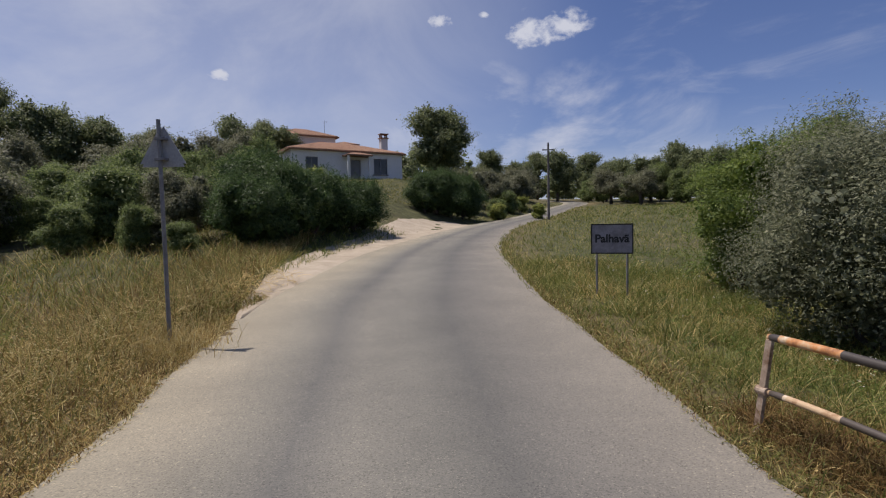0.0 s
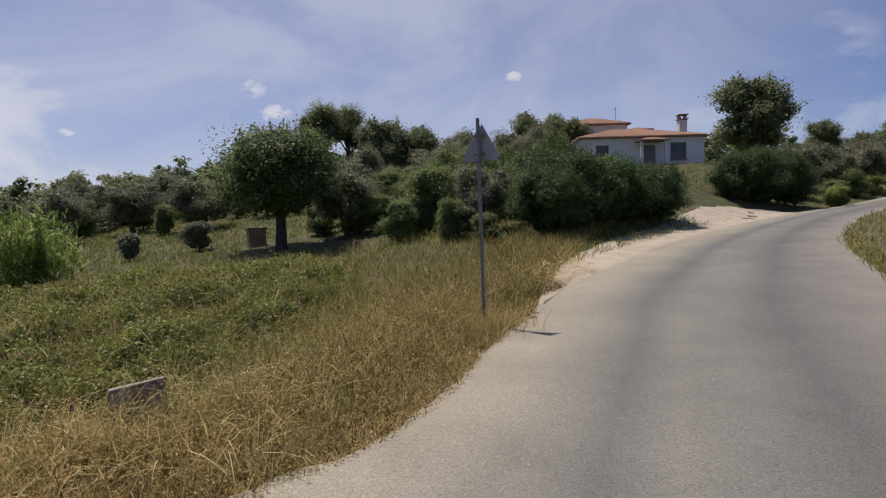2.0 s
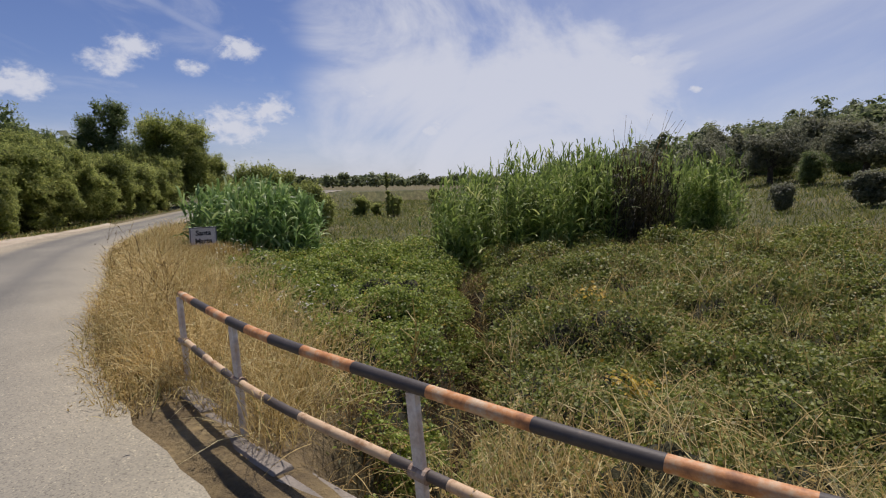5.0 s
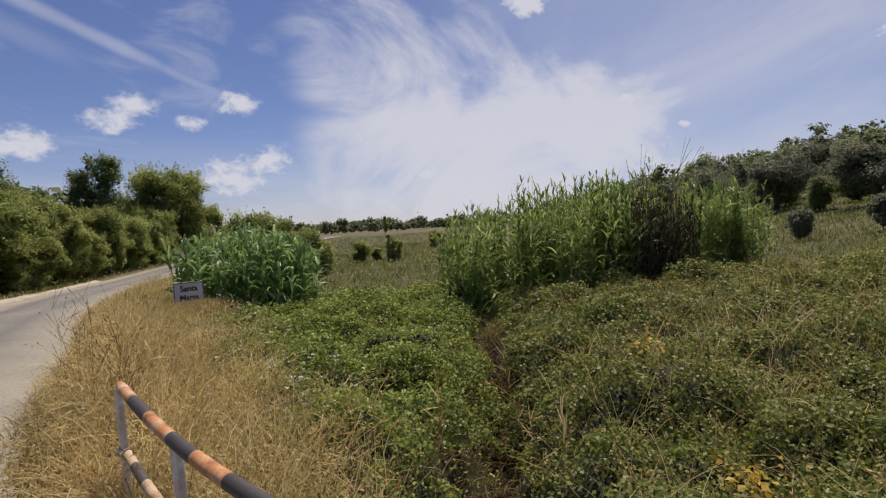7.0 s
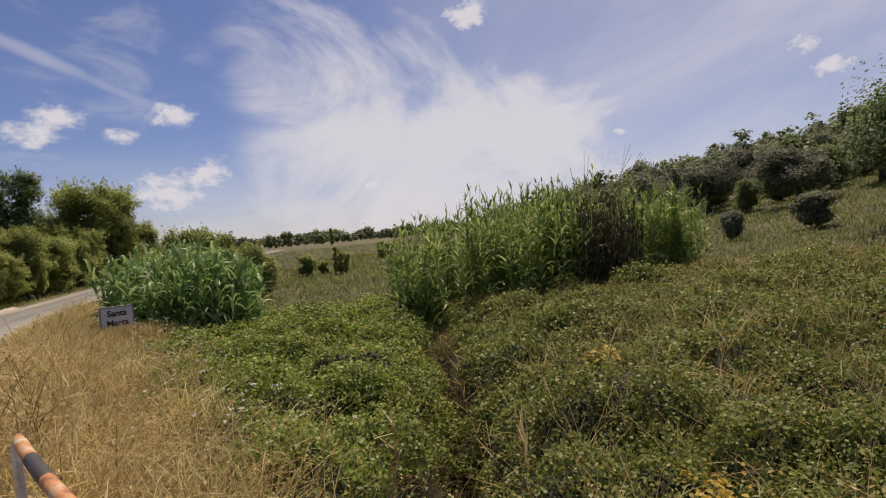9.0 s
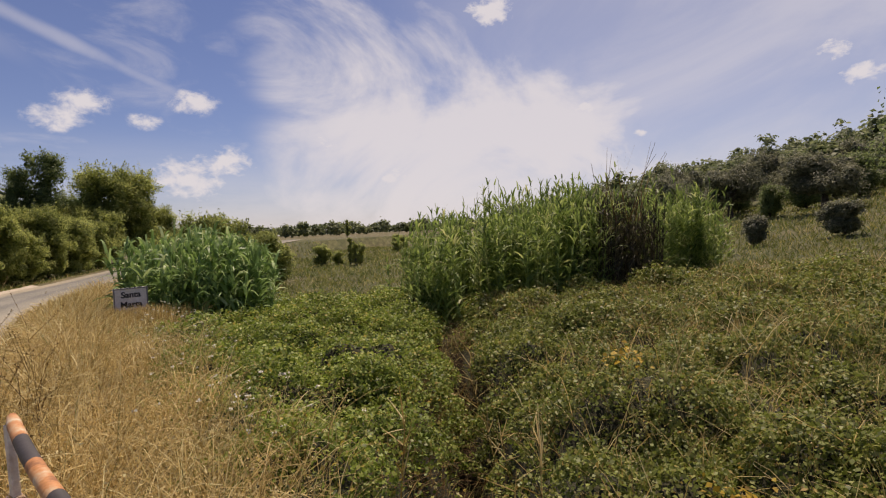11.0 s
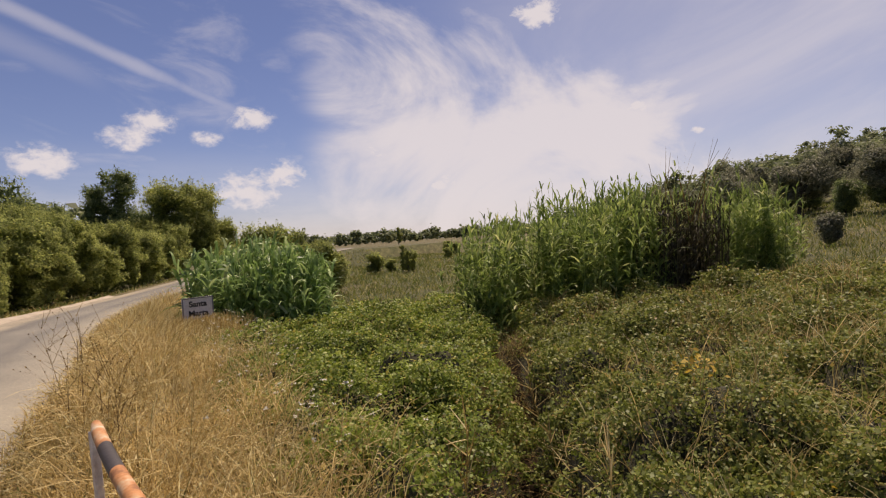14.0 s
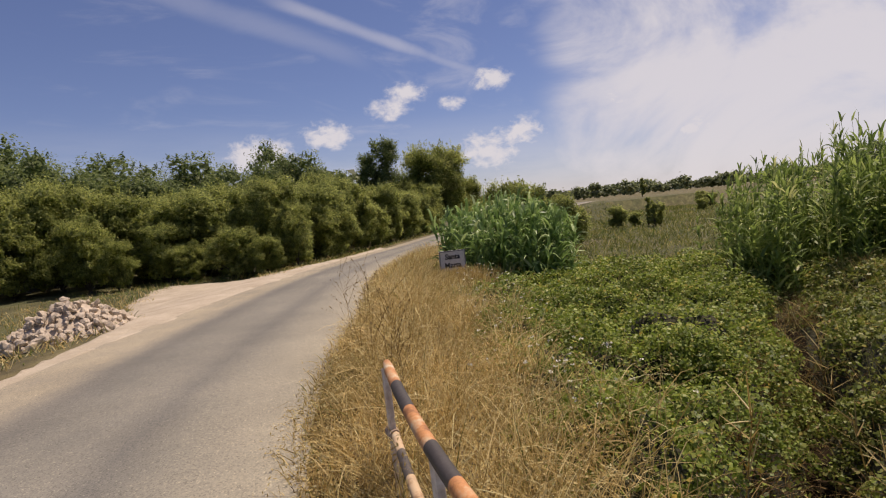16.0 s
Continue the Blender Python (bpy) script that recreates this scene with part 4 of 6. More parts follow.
pine = tree("umbrella_pine", 21, 3.0, 9.6, 3.4, 20, 14000, 0.20, LEAF_OAK, 0.2, 0.3, 1.0, 0.66, 1600)
tagged(pine, "tall dark pine above the other trees", "tree", "pines")
plant_at(pine, [(-50.2, 6.6, 1.0, 0), (-52.5, 9.6, 0.92, 100), (-47, 84, 0.95, 200), (-38.5, 87, 1.0, 40), (-60, 38, 0.8, 150)], True)

wood = bush("wood_tree", 31, 2.1, 4.1, 64, 36000, 0.098, LEAF_WOOD, 0.55, 3200, 0.74, (0.13, 0.30), 22, 420)
tagged(wood, "leafy green tree in a thicket beside the lane", "tree", "trees of the roadside wood")
plant_at(wood, [(5.0, -28.6, 0.98, 0), (2.4, -28.0, 1.0, 60), (-0.4, -28.6, 0.92, 130), (-2.7, -27.4, 0.95, 200), (-5.0, -26.2, 0.86, 280),
                (-7.2, -27.4, 0.88, 20), (7.4, -26.9, 1.05, 90), (-9.4, -30.0, 0.84, 170), (-11.6, -32.8, 0.84, 240), (-13.6, -34.6, 0.80, 310),
                (-15.6, -37.0, 0.86, 50), (9.6, -24.2, 1.1, 140), (3.4, -31.4, 1.12, 220), (-1.4, -31.4, 1.08, 330), (8.9, -20, 1.0, 15), (12, -20, 1.1, 80),
                (-5.6, -31.0, 1.02, 100), (-9.2, -34.6, 1.0, 160), (-15.9, -24.4, 0.80, 70), (-17.4, -23.4, 0.66, 190), (-14.2, -24.6, 0.66, 250), (7, -31, 1.25, 45)], True)
slim = bush("wood_tree", 37, 1.5, 3.6, 50, 21000, 0.092, LEAF_WOOD, 0.5, 1600, 0.74, (0.14, 0.32), 22, 320)
tagged(slim, "loose leafy green tree in a thicket beside the lane", "tree", "trees of the roadside wood")
plant_at(slim, [(3.6, -26.7, 0.85, 0), (1.2, -26.2, 0.78, 60), (-1.4, -26.2, 0.72, 130), (-3.7, -24.5, 0.66, 200), (-5.9, -24.6, 0.70, 280), (-8.1, -27.2, 0.74, 330),
                (-10.4, -30.2, 0.80, 100), (-12.4, -32.6, 0.84, 170), (6.2, -25.4, 0.95, 240), (8.4, -22.2, 1.0, 20), (-14.4, -35.0, 0.85, 300), (1.0, -29.8, 1.15, 45),
                (-3.4, -29.2, 1.2, 115), (-7.2, -30.4, 1.12, 185), (-17.2, -38.4, 0.95, 255), (-4.8, -23.9, 0.45, 95), (-2.2, -25.6, 0.5, 15), (0.2, -25.4, 0.5, 215)], True)
back = tree("wood_tree", 39, 2.3, 6.2, 0.8, 44, 15000, 0.15, LEAF_THICKET, 0.13, 0.5, 1.0, 0.66, 1500)
tagged(back, "taller dark tree rising behind the thicket", "tree", "trees of the roadside wood")
plant_at(back, [(9, -37, 1.15, 0), (4.8, -36, 1.02, 70), (0.2, -36.5, 0.98, 140), (-4.5, -38.5, 1.05, 210), (-9.5, -42, 1.0, 280), (13, -32, 1.2, 20), (2.4, -41, 1.25, 100),
                (-7.4, -44, 1.12, 200), (7.0, -40, 1.25, 250), (-2.2, -41, 1.18, 310), (-12.6, -45, 1.05, 30), (-6.2, -36.5, 0.85, 330), (2.2, -34, 0.86, 20)], True)
dim = bush("thicket_tree", 38, 2.2, 4.0, 48, 28000, 0.10, LEAF_THICKET, 0.5, 2600, 0.7, (0.18, 0.34), 40, 120)
tagged(dim, "dense dark green tree on the field's edge", "tree", "dark trees behind the field")
plant_at(dim, [(-31.3, 11.2, 0.98, 40), (-28.6, 14.4, 0.85, 120), (-34.2, 15.2, 0.95, 200), (-26.0, 13.2, 0.68, 300), (-32.0, 19.5, 0.95, 10), (-29.8, 16.8, 0.8, 70), (-32.5, 6.8, 0.75, 230)], True)
tall = bush("roadside_tree", 41, 3.2, 7.0, 70, 46000, 0.115, LEAF_WOOD, 0.6, 4600, 0.62, (0.15, 0.30), 26, 320)
tagged(tall, "tall rounded green tree at the bend of the lane", "tree", "tall trees at the bend")
plant_at(tall, [(-19.4, -43.6, 1.02, 0), (-21.0, -43.4, 0.92, 120), (-17.2, -42.6, 0.70, 230), (-23.0, -44.0, 0.66, 60)], True)
poplar = bush("slender_tree", 43, 1.35, 7.6, 60, 18000, 0.12, LEAF_THICKET, 0.5, 1200, 0.75, (0.24, 0.46), 24, 160)
tagged(poplar, "slender open tree rising above the thicket", "tree")
plant_at(poplar, [(-15.2, -41.6, 1.02, 0), (-14.2, -42.4, 0.82, 80)], True)

hedge = bush("hedge_bush", 51, 2.1, 2.6, 40, 42000, 0.085, LEAF_HEDGE, 0.35, 4500, 0.58, (0.18, 0.34), 40, 420)
tagged(hedge, "tall dense dark green hedge shrub by the drive", "hedge", "hedge shrubs")
plant_at(hedge, [(-18.3, 10.9, 1.06, 70), (-19.2, 13.0, 1.18, 150), (-20.3, 15.2, 1.2, 230), (-21.3, 17.2, 1.10, 310),
                 (-26.2, 29.8, 1.04, 110), (-26.1, 31.0, 1.28, 190), (-25.9, 32.6, 1.30, 270), (-25.6, 33.8, 1.20, 20), (-21.0, 13.0, 1.32, 30), (-21.6, 18.9, 1.12, 60)], True)

bushy = bush("round_bush", 61, 0.95, 1.75, 16, 7000, 0.10, LEAF_WOOD, 0.6, 900)
tagged(bushy, "low round grey-green bush in the field", "bush", "bushes in the field")
plant_at(bushy, [(-28.0, -31.6, 0.9, 60), (-29.6, -29.7, 0.85, 140),
                 (-29.4, -31.3, 0.62, 250), (-46, -40, 0.8, 10), (-30, -52, 0.9, 70), (-52, -44, 0.9, 160), (-44, -60, 1.0, 220), (-60, -52, 1.0, 300),
                 (-26.5, -60, 1.0, 45), (-33, 25, 1.0, 10), (-21.5, 38.5, 0.9, 0), (-29.2, 49, 1.0, 90), (-24.0, 36.5, 0.9, 190), (-27.5, 36, 1.1, 240)], True)
slopebush = bush("round_bush", 62, 0.95, 1.75, 16, 7000, 0.10, LEAF_OLIVE, 0.6, 900)
tagged(slopebush, "low round dark bush at the foot of the slope", "bush", "bushes in the field")
plant_at(slopebush, [(-30.4, -2.5, 0.98, 0), (-30.0, -5.6, 0.82, 90), (-24.5, 11.4, 1.1, 30), (-20.2, 8.0, 0.9, 200)], True)
fieldtree = bush("young_field_tree", 63, 0.62, 2.6, 18, 4200, 0.09, LEAF_WOOD, 0.55, 500, 0.7, (0.2, 0.36), 22, 90)
tagged(fieldtree, "young thin tree in the open field", "tree")
plant_at(fieldtree, [(-29.3, -30.0, 0.78, 0), (-28.8, -29.0, 0.58, 120), (-70, -72, 1.3, 40)], True)

roadbush = bush("silvery_shrub", 71, 2.5, 3.45, 60, 150000, 0.052, LEAF_SILVER, 0.30, 9000, 0.6, (0.2, 0.36), 26, 120)
tagged(roadbush, "large silvery green shrub beside the lane", "bush")
roadbush.matrix_basis = pose(0.15, 9.3, one_height(0.15, 9.3) - 0.1)
freshbush = bush("fresh_green_shrub", 73, 1.7, 3.5, 30, 30000, 0.065, LEAF_FRESH, 0.3, 2800, 0.55, (0.2, 0.36), 24, 160)
tagged(freshbush, "feathery bright green shrub behind the verge", "bush", "fresh shrubs")
plant_at(freshbush, [(-2.1, 12.7, 1.0, 0), (-0.7, 14.5, 1.1, 100), (2.4, 12.6, 1.1, 200), (4.5, 9.0, 1.1, 300)], True)


thicket = bush("thicket_shrub", 81, 1.5, 2.4, 30, 18000, 0.085, LEAF_THICKET, 0.5, 1800, 0.6, (0.2, 0.36), 44)
tagged(thicket, "dense green shrub among olive trees", "bush", "shrubs below the olive trees")
plant_at(thicket, [(-27.0, 5.0, 0.95, 25), (-25.7, 6.1, 0.75, 85), (-29.6, 5.6, 1.1, 145), (-28.9, 3.6, 0.8, 205), (-31.6, 3.9, 1.1, 265), (-23.0, 7.7, 1.25, 130), (-33.0, 8.4, 1.3, 70), (-24.5, 7.6, 0.8, 0), (-26.4, 9.8, 1.0, 60), (-23.6, 12.0, 0.9, 120), (-28.6, 8.4, 1.1, 180), (-25.2, 14.8, 1.05, 240), (-22.0, 12.6, 0.8, 300),
                   (-27.8, 11.8, 1.2, 30), (-30.2, 9.0, 1.0, 90), (-24.0, 16.6, 1.1, 150), (-27.0, 18.0, 1.2, 210), (-35.5, 9.4, 1.1, 270), (-37, 13, 1.2, 330),
                   (-34, 20, 1.2, 20), (-38, 22, 1.2, 80), (-45, -6, 0.9, 55), (-48, -4, 1.2, 95), (-44, 4, 1.2, 135), (-52, -13, 1.3, 175), (-55, -9, 1.3, 215),
                   (-57, 1, 1.3, 255), (-51, -1, 1.2, 295), (-62, -12, 1.4, 335), (-64, -4, 1.4, 35), (-60, -18, 1.3, 75), (-53, 4, 1.3, 115), (-42, 13, 1.1, 195), (-33.0, 38.5, 0.9, 140), (-31.5, 43, 1.0, 200), (-28.5, 45, 1.0, 260), (-25.6, 38.5, 0.8, 320), (-19.6, 7.3, 0.62, 40), (-21.6, 5.9, 0.72, 100), (-18.2, 8.3, 0.5, 220), (-33, 74, 1.6, 10), (-29, 70, 1.7, 70), (-25, 68, 1.6, 130), (-22.5, 63.5, 1.5, 190), (-19.8, 64.5, 1.7, 250), (-16.6, 61.4, 1.6, 310), (-13.2, 59, 1.7, 20), (-10.2, 60.5, 1.7, 80), (-7.5, 58, 1.6, 140), (-15, 66, 1.8, 200)], True)


# ---- far woods: one mass of countless trees ----
def far_woods(name, spots, label, mat, leaves=150, size=1.0):
    rg = np.random.default_rng(len(spots))
    pieces = []
    for x, y, w, h in spots:
        lobes = lobes_in(rg, 7, w, h, 0.2, 1.0, 0.6)
        v, f = crown(rg, lobes, leaves, size * w * 0.30, 0.7)
        pieces.append((v + [x, y, one_height(x, y) - 0.2], f))
        v, f = core_quads(lobes, rg, 60, size * w * 0.32)
        pieces.append((v + [x, y, one_height(x, y) - 0.2], f))
    v, f = join(*pieces)
    return tagged(array_mesh(name, v, f, mat), label, "woods", kind="stuff")


rg = np.random.default_rng(99)
ridge = []
for a in np.linspace(0, 1, 170):
    bearing = radians(40 + 78 * a + rg.uniform(-1, 1))  # to the left of +y
    r = rg.uniform(82, 128)
    ridge.append((-3 - r * math.sin(bearing), -3 + r * math.cos(bearing), rg.uniform(2.0, 3.4), rg.uniform(4.5, 7.0)))
for a in np.linspace(0, 1, 240):
    bearing = radians(62 + 44 * a + rg.uniform(-1, 1))
    r = rg.uniform(56, 100)
    ridge.append((-3 - r * math.sin(bearing), -3 + r * math.cos(bearing), rg.uniform(1.6, 2.6), rg.uniform(3.0, 5.0)))
far_woods("hill_woods", ridge, "dense evergreen woods covering the hillside", LEAF_OAK, 260, 0.75)
plain = []
for a in np.linspace(0, 1, 230):
    bearing = radians(112 + 60 * a)
    r = rg.uniform(170, 300)
    plain.append((-3 - r * math.sin(bearing), -3 + r * math.cos(bearing), rg.uniform(2.5, 4.5), rg.uniform(3, 6)))
for a in np.linspace(0, 1, 160):
    bearing = radians(-20 + 62 * a)
    r = rg.uniform(95, 170)
    plain.append((-3 - r * math.sin(bearing), -3 + r * math.cos(bearing), rg.uniform(2.5, 4.0), rg.uniform(4, 6.5)))
for a in np.linspace(0, 1, 90):
    bearing = radians(165 + 170 * a)
    r = rg.uniform(45, 95)
    plain.append((-3 - r * math.sin(bearing), -3 + r * math.cos(bearing), rg.uniform(2.5, 4.0), rg.uniform(4, 6.5)))
far_woods("distant_woods", plain, "low dark line of distant woods", LEAF_OAK, 130, 1.0)


# ---- giant reeds ----
def reed_bed(name, spots, heights, leaf_len, mat, label, per_stem, seed, stems_mat=None, wide=0.05, rise=(1.1, 2.6), droop=0.85):
    rg = np.random.default_rng(seed)
    root = empty(name, spots[:, 0].mean(), spots[:, 1].mean(), 0)
    off = np.array([*root.location])
    base = np.c_[spots, np.maximum(land(spots[:, 0], spots[:, 1], False), -0.8) - 0.1] - off
    lean = np.c_[rg.normal(0, 0.09, (len(base), 2)), np.ones(len(base))]
    v, f = blades(base, lean, heights, 0.022, 0.06, 4, rg, 0.5)
    v2, f2 = blades(base + [0.004, 0, 0], lean, heights, 0.022, 0.06, 4, rg, 0.5)
    array_mesh("cane_stand", *join((v, f), (v2, f2)), stems_mat or mat, root)
    n = np.repeat(np.arange(len(base)), per_stem)
    t = rg.uniform(0.06, 1.0, len(n)) ** 0.9
    at = base[n] + unit(lean)[n] * (heights[n] * t)[:, None]
    at[:, 2] -= 0.03 * heights[n] * t * t
    a = rg.uniform(0, 2 * np.pi, len(n))
    way = np.c_[np.cos(a), np.sin(a), rg.uniform(*rise, len(n)) + 2.0 * (t > 0.88)]
    v, f = blades(at, way, leaf_len * rg.uniform(0.55, 1.15, len(n)) * (1.1 - 0.35 * t), wide, droop, 4, rg, 0.06)
    array_mesh("foliage", v, f, mat, root)
    return tagged(root, label, "reeds")


def bed_spots(rg, count, corners):
    a, b, c, d = (np.array(p, float) for p in corners)
    s, t = rg.uniform(0, 1, (2, count))
    s, t = s[:, None], t[:, None]
    return (a * (1 - s) + b * s) * (1 - t) + (d * (1 - s) + c * s) * t, s[:, 0], t[:, 0]


rg = np.random.default_rng(17)
heart, s, t = bed_spots(rg, 150, [(-12.4, -10.1), (-21.6, -5.2), (-23.6, -7.5), (-15.0, -13.2)])
mine = rg.integers(0, len(heart), 1350)
mine = mine[~((s[mine] > 0.48) & (s[mine] < 0.68) & (t[mine] < 0.8)) | (rg.uniform(size=1350) < 0.10)]
spots, s = heart[mine] + rg.normal(0, 0.24, (len(mine), 2)), s[mine]
hh = (2.0 + 1.28 * np.sin(np.pi * np.clip(s * 0.85 + 0.10, 0, 1)) + rg.normal(0, 0.22, len(heart))[mine]) * rg.uniform(0.70, 1.08, len(mine))
reeds = reed_bed("giant_reed_bed", spots, hh, 0.60, LEAF_REED, "tall green giant reeds growing in a dense stand", 22, 5, wide=0.052, rise=(0.6, 2.2), droop=1.0)
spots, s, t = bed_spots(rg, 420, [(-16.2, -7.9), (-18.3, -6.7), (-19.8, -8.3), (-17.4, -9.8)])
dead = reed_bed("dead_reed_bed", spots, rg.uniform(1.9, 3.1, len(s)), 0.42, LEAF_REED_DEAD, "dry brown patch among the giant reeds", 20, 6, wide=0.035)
# bare flowering stalks that stand above the reeds
rg = np.random.default_rng(23)
root = empty("dry_reed_stalks", -17, -7.8, 0)
at = np.c_[rg.uniform(-1.9, 0.9, 30), rg.uniform(-0.7, 0.7, 30), np.full(30, 1.5)]
stalk = blades(at, np.c_[rg.normal(-0.12, 0.22, 30), rg.normal(0.10, 0.20, 30), np.ones(30)], rg.uniform(1.3, 2.5, 30), 0.022, 0.22, 5, rg, 0.5)
tagged(array_mesh("bare_cane", *stalk, LEAF_RUST, root).parent, "thin bare dry stalks above the reeds", "stalks")
a = rg.uniform(0, 2 * np.pi, 330)
r = np.sqrt(rg.uniform(0, 1, 330))
spots = np.c_[-10.05 + 1.70 * r * np.cos(a) - 0.5 * r * np.sin(a), -15.45 + 1.22 * r * np.sin(a) + 0.5 * r * np.cos(a)]
young = reed_bed("young_reed_clump", spots, (2.62 - 0.75 * r**2) * rg.uniform(0.8, 1.08, 330), 1.12, LEAF_REED_BLUE, "clump of young blue-green reeds behind a road sign", 15, 8, wide=0.078, rise=(1.0, 2.6), droop=1.3)


# ---- ground cover ----
def scatter(rg, count, x0, x1, y0, y1):
    return rg.uniform(x0, x1, count), rg.uniform(y0, y1, count)


def thin(rg, x, y, chance):
    keep = rg.uniform(size=len(x)) < chance
    return x[keep], y[keep]


def tuft_blades(rg, x, y, length, width, spread, droop, segs=3):
    z = land(x, y) - 0.02
    lean = np.c_[rg.normal(0, spread, (len(x), 2)), np.ones(len(x))]
    return blades(np.c_[x, y, z], lean, length, width, droop, segs, rg)


def clumped(x, y, seed):
    return np.clip(0.55 + 0.9 * ripple(x, y, 0.35, seed) + 0.5 * ripple(x, y, 1.3, seed + 2), 0.06, 1)


# golden dry grass on the verge west of the lane
rg = np.random.default_rng(101)
x, y = scatter(rg, 700000, -22, -2.5, -22, 16)
d, _, side = road_near(x, y)
near = np.hypot(x + 3, y + 3)
drive_gap = (y > 6.0) & (d < 0.9 + 0.28 * (y - 6.0))
north = smooth01(y, -2.5, 2.0)
band = np.where(y < -6, 1 - smooth01(d, 1.2, 2.6), 1 - 0.9 * smooth01(d, 0.9 + 0.9 * north, 2.2 + 3.0 * north))
ok = (side > 0) & (d > -0.16) & ~drive_gap & (ditch_far(x, y) > 0.6) & ~((y > -6.0) & (y < -2.2) & (d < 0.42))
x, y = thin(rg, x, y, ok * band * np.maximum(clumped(x, y, 1), 0.85 * (1 - smooth01(d, 0.3, 0.9))) * np.clip(9 / near, 0.12, 1))
tall_by = 0.28 + 0.50 * smooth01(road_near(x, y)[0], 0.0, 0.8)
v, f = tuft_blades(rg, x, y, tall_by * rg.uniform(0.6, 1.5, len(x)), 0.0055 + 0.0007 * np.hypot(x + 3, y + 3), 0.45, 0.8)
tip = v.reshape(len(x), -1, 3)[:, -2:].mean(1)
keep = (np.hypot(x + 3, y + 3) < 9) & (rg.uniform(size=len(x)) < 0.5)
seeds = []
for k in range(4):
    p = tip[keep] + rg.normal(0, 0.012, (keep.sum(), 3)) - [0, 0, 0.022 * k]
    seeds.append(leaf_quads(p, rg.normal(size=p.shape), 0.027, 0.38, rg))
tagged(array_mesh("grass_seed_heads", *join(*seeds), LEAF_DRY), "pale dry seed heads on the verge grass", "grass", kind="stuff")
faded = rg.uniform(size=len(x)) < 0.03 + 0.48 * smooth01(y, -4, 0.5)
quad = f.reshape(len(x), -1, 4)
browned = ~faded & (rg.uniform(size=len(x)) < 0.62 * smooth01(y, -2.5, 1.0))
tagged(array_mesh("brown_verge_grass", v, quad[browned].reshape(-1, 4), LEAF_RUST), "brown dried weeds along the verge", "grass", kind="stuff")
tagged(array_mesh("dry_grass", v, quad[~faded & ~browned].reshape(-1, 4), LEAF_DRY), "tall golden dry grass along the verge", "grass", kind="stuff")
tagged(array_mesh("fading_grass", v, quad[faded].reshape(-1, 4), LEAF_MEADOW), "olive half-green grass along the verge", "grass", kind="stuff")

# half-dry meadow in the field, thinner and coarser with distance
x, y = scatter(rg, 640000, -60, -3, -60, 22)
d, _, side = road_near(x, y)
near = np.hypot(x + 3, y + 3)
shaded_soil = smooth01(np.hypot((x + 24.6) / 5.0, (y - 2.6) / 3.6) + 0.2 * ripple(x, y, 1.5, 71), 0.75, 1.1)
ok = (side > 0) & (d > 1.0) & (ditch_far(x, y) > 0.7)
x, y = thin(rg, x, y, ok * (0.05 + 0.95 * shaded_soil) * clumped(x, y, 3) * np.clip(14 / near, 0.1, 0.8) * (1 - 0.92 * bramble_share(x, y) * (1 - smooth01(np.hypot(x + 3, y + 3), 7, 12))))
near = np.hypot(x + 3, y + 3)
v, f = tuft_blades(rg, x, y, rg.uniform(0.22, 0.6, len(x)), 0.008 + 0.0011 * near, 0.45, 0.7, 2)
lush = rg.uniform(size=len(x)) < 0.15 + 0.28 * smooth01(near, 9, 16)
quad = f.reshape(len(x), -1, 4)
tagged(array_mesh("green_meadow_grass", v, quad[lush].reshape(-1, 4), LEAF_GREENGRASS), "green grass in the open field", "grass", kind="stuff")
tagged(array_mesh("meadow_grass", v, quad[~lush].reshape(-1, 4), LEAF_MEADOW), "half-dry green and yellow meadow grass", "grass", kind="stuff")

# short grass on the slope round the house
x, y = scatter(rg, 80000, -52, -16, 14, 66)
d, _, side = road_near(x, y)
x, y = thin(rg, x, y, (side > 0) * (d > np.where(y < 32, 5.2, 0.4)) * clumped(x, y, 6))
v, f = tuft_blades(rg, x, y, rg.uniform(0.12, 0.4, len(x)), 0.045, 0.5, 0.7, 2)
tagged(array_mesh("slope_grass", v, f, LEAF_MEADOW), "rough green and yellow grass on the slope", "grass", kind="stuff")

# green verge east of the lane
x, y = scatter(rg, 430000, -40, 10, -14, 60)
d, _, side = road_near(x, y)
near = np.hypot(x, y)
ok = (side < 0) & (d > -0.14) & (y > -9)
x, y = thin(rg, x, y, ok * np.maximum(clumped(x, y, 5), 0.8 * (1 - smooth01(d, 0.3, 1.0))) * np.clip(12 / near, 0.05, 1))
near = np.hypot(x, y)
v, f = tuft_blades(rg, x, y, rg.uniform(0.2, 0.55, len(x)), 0.006 + 0.0008 * near, 0.55, 0.8)
half = rg.uniform(size=len(x)) < 0.38 + 0.35 * smooth01(x + 0.4 * y, 0, 4)
quad = f.reshape(len(x), -1, 4)
tagged(array_mesh("verge_grass", v, quad[half].reshape(-1, 4), LEAF_GREENGRASS), "short green grass on the verge", "grass", kind="stuff")
tagged(array_mesh("pale_verge_grass", v, quad[~half].reshape(-1, 4), LEAF_MEADOW), "pale half-dry stems among the verge grass", "grass", kind="stuff")

# thick mixed grass close to the bridge, across the lane
x, y = scatter(rg, 190000, -8, 5, 1.2, 14)
d, _, side = road_near(x, y)
x, y = thin(rg, x, y, (side < 0) * (d > -0.1) * (1 - smooth01(d, 5, 8)) * np.clip(0.6 + 0.8 * ripple(x, y, 0.8, 15), 0.12, 1))
near = np.hypot(x, y)
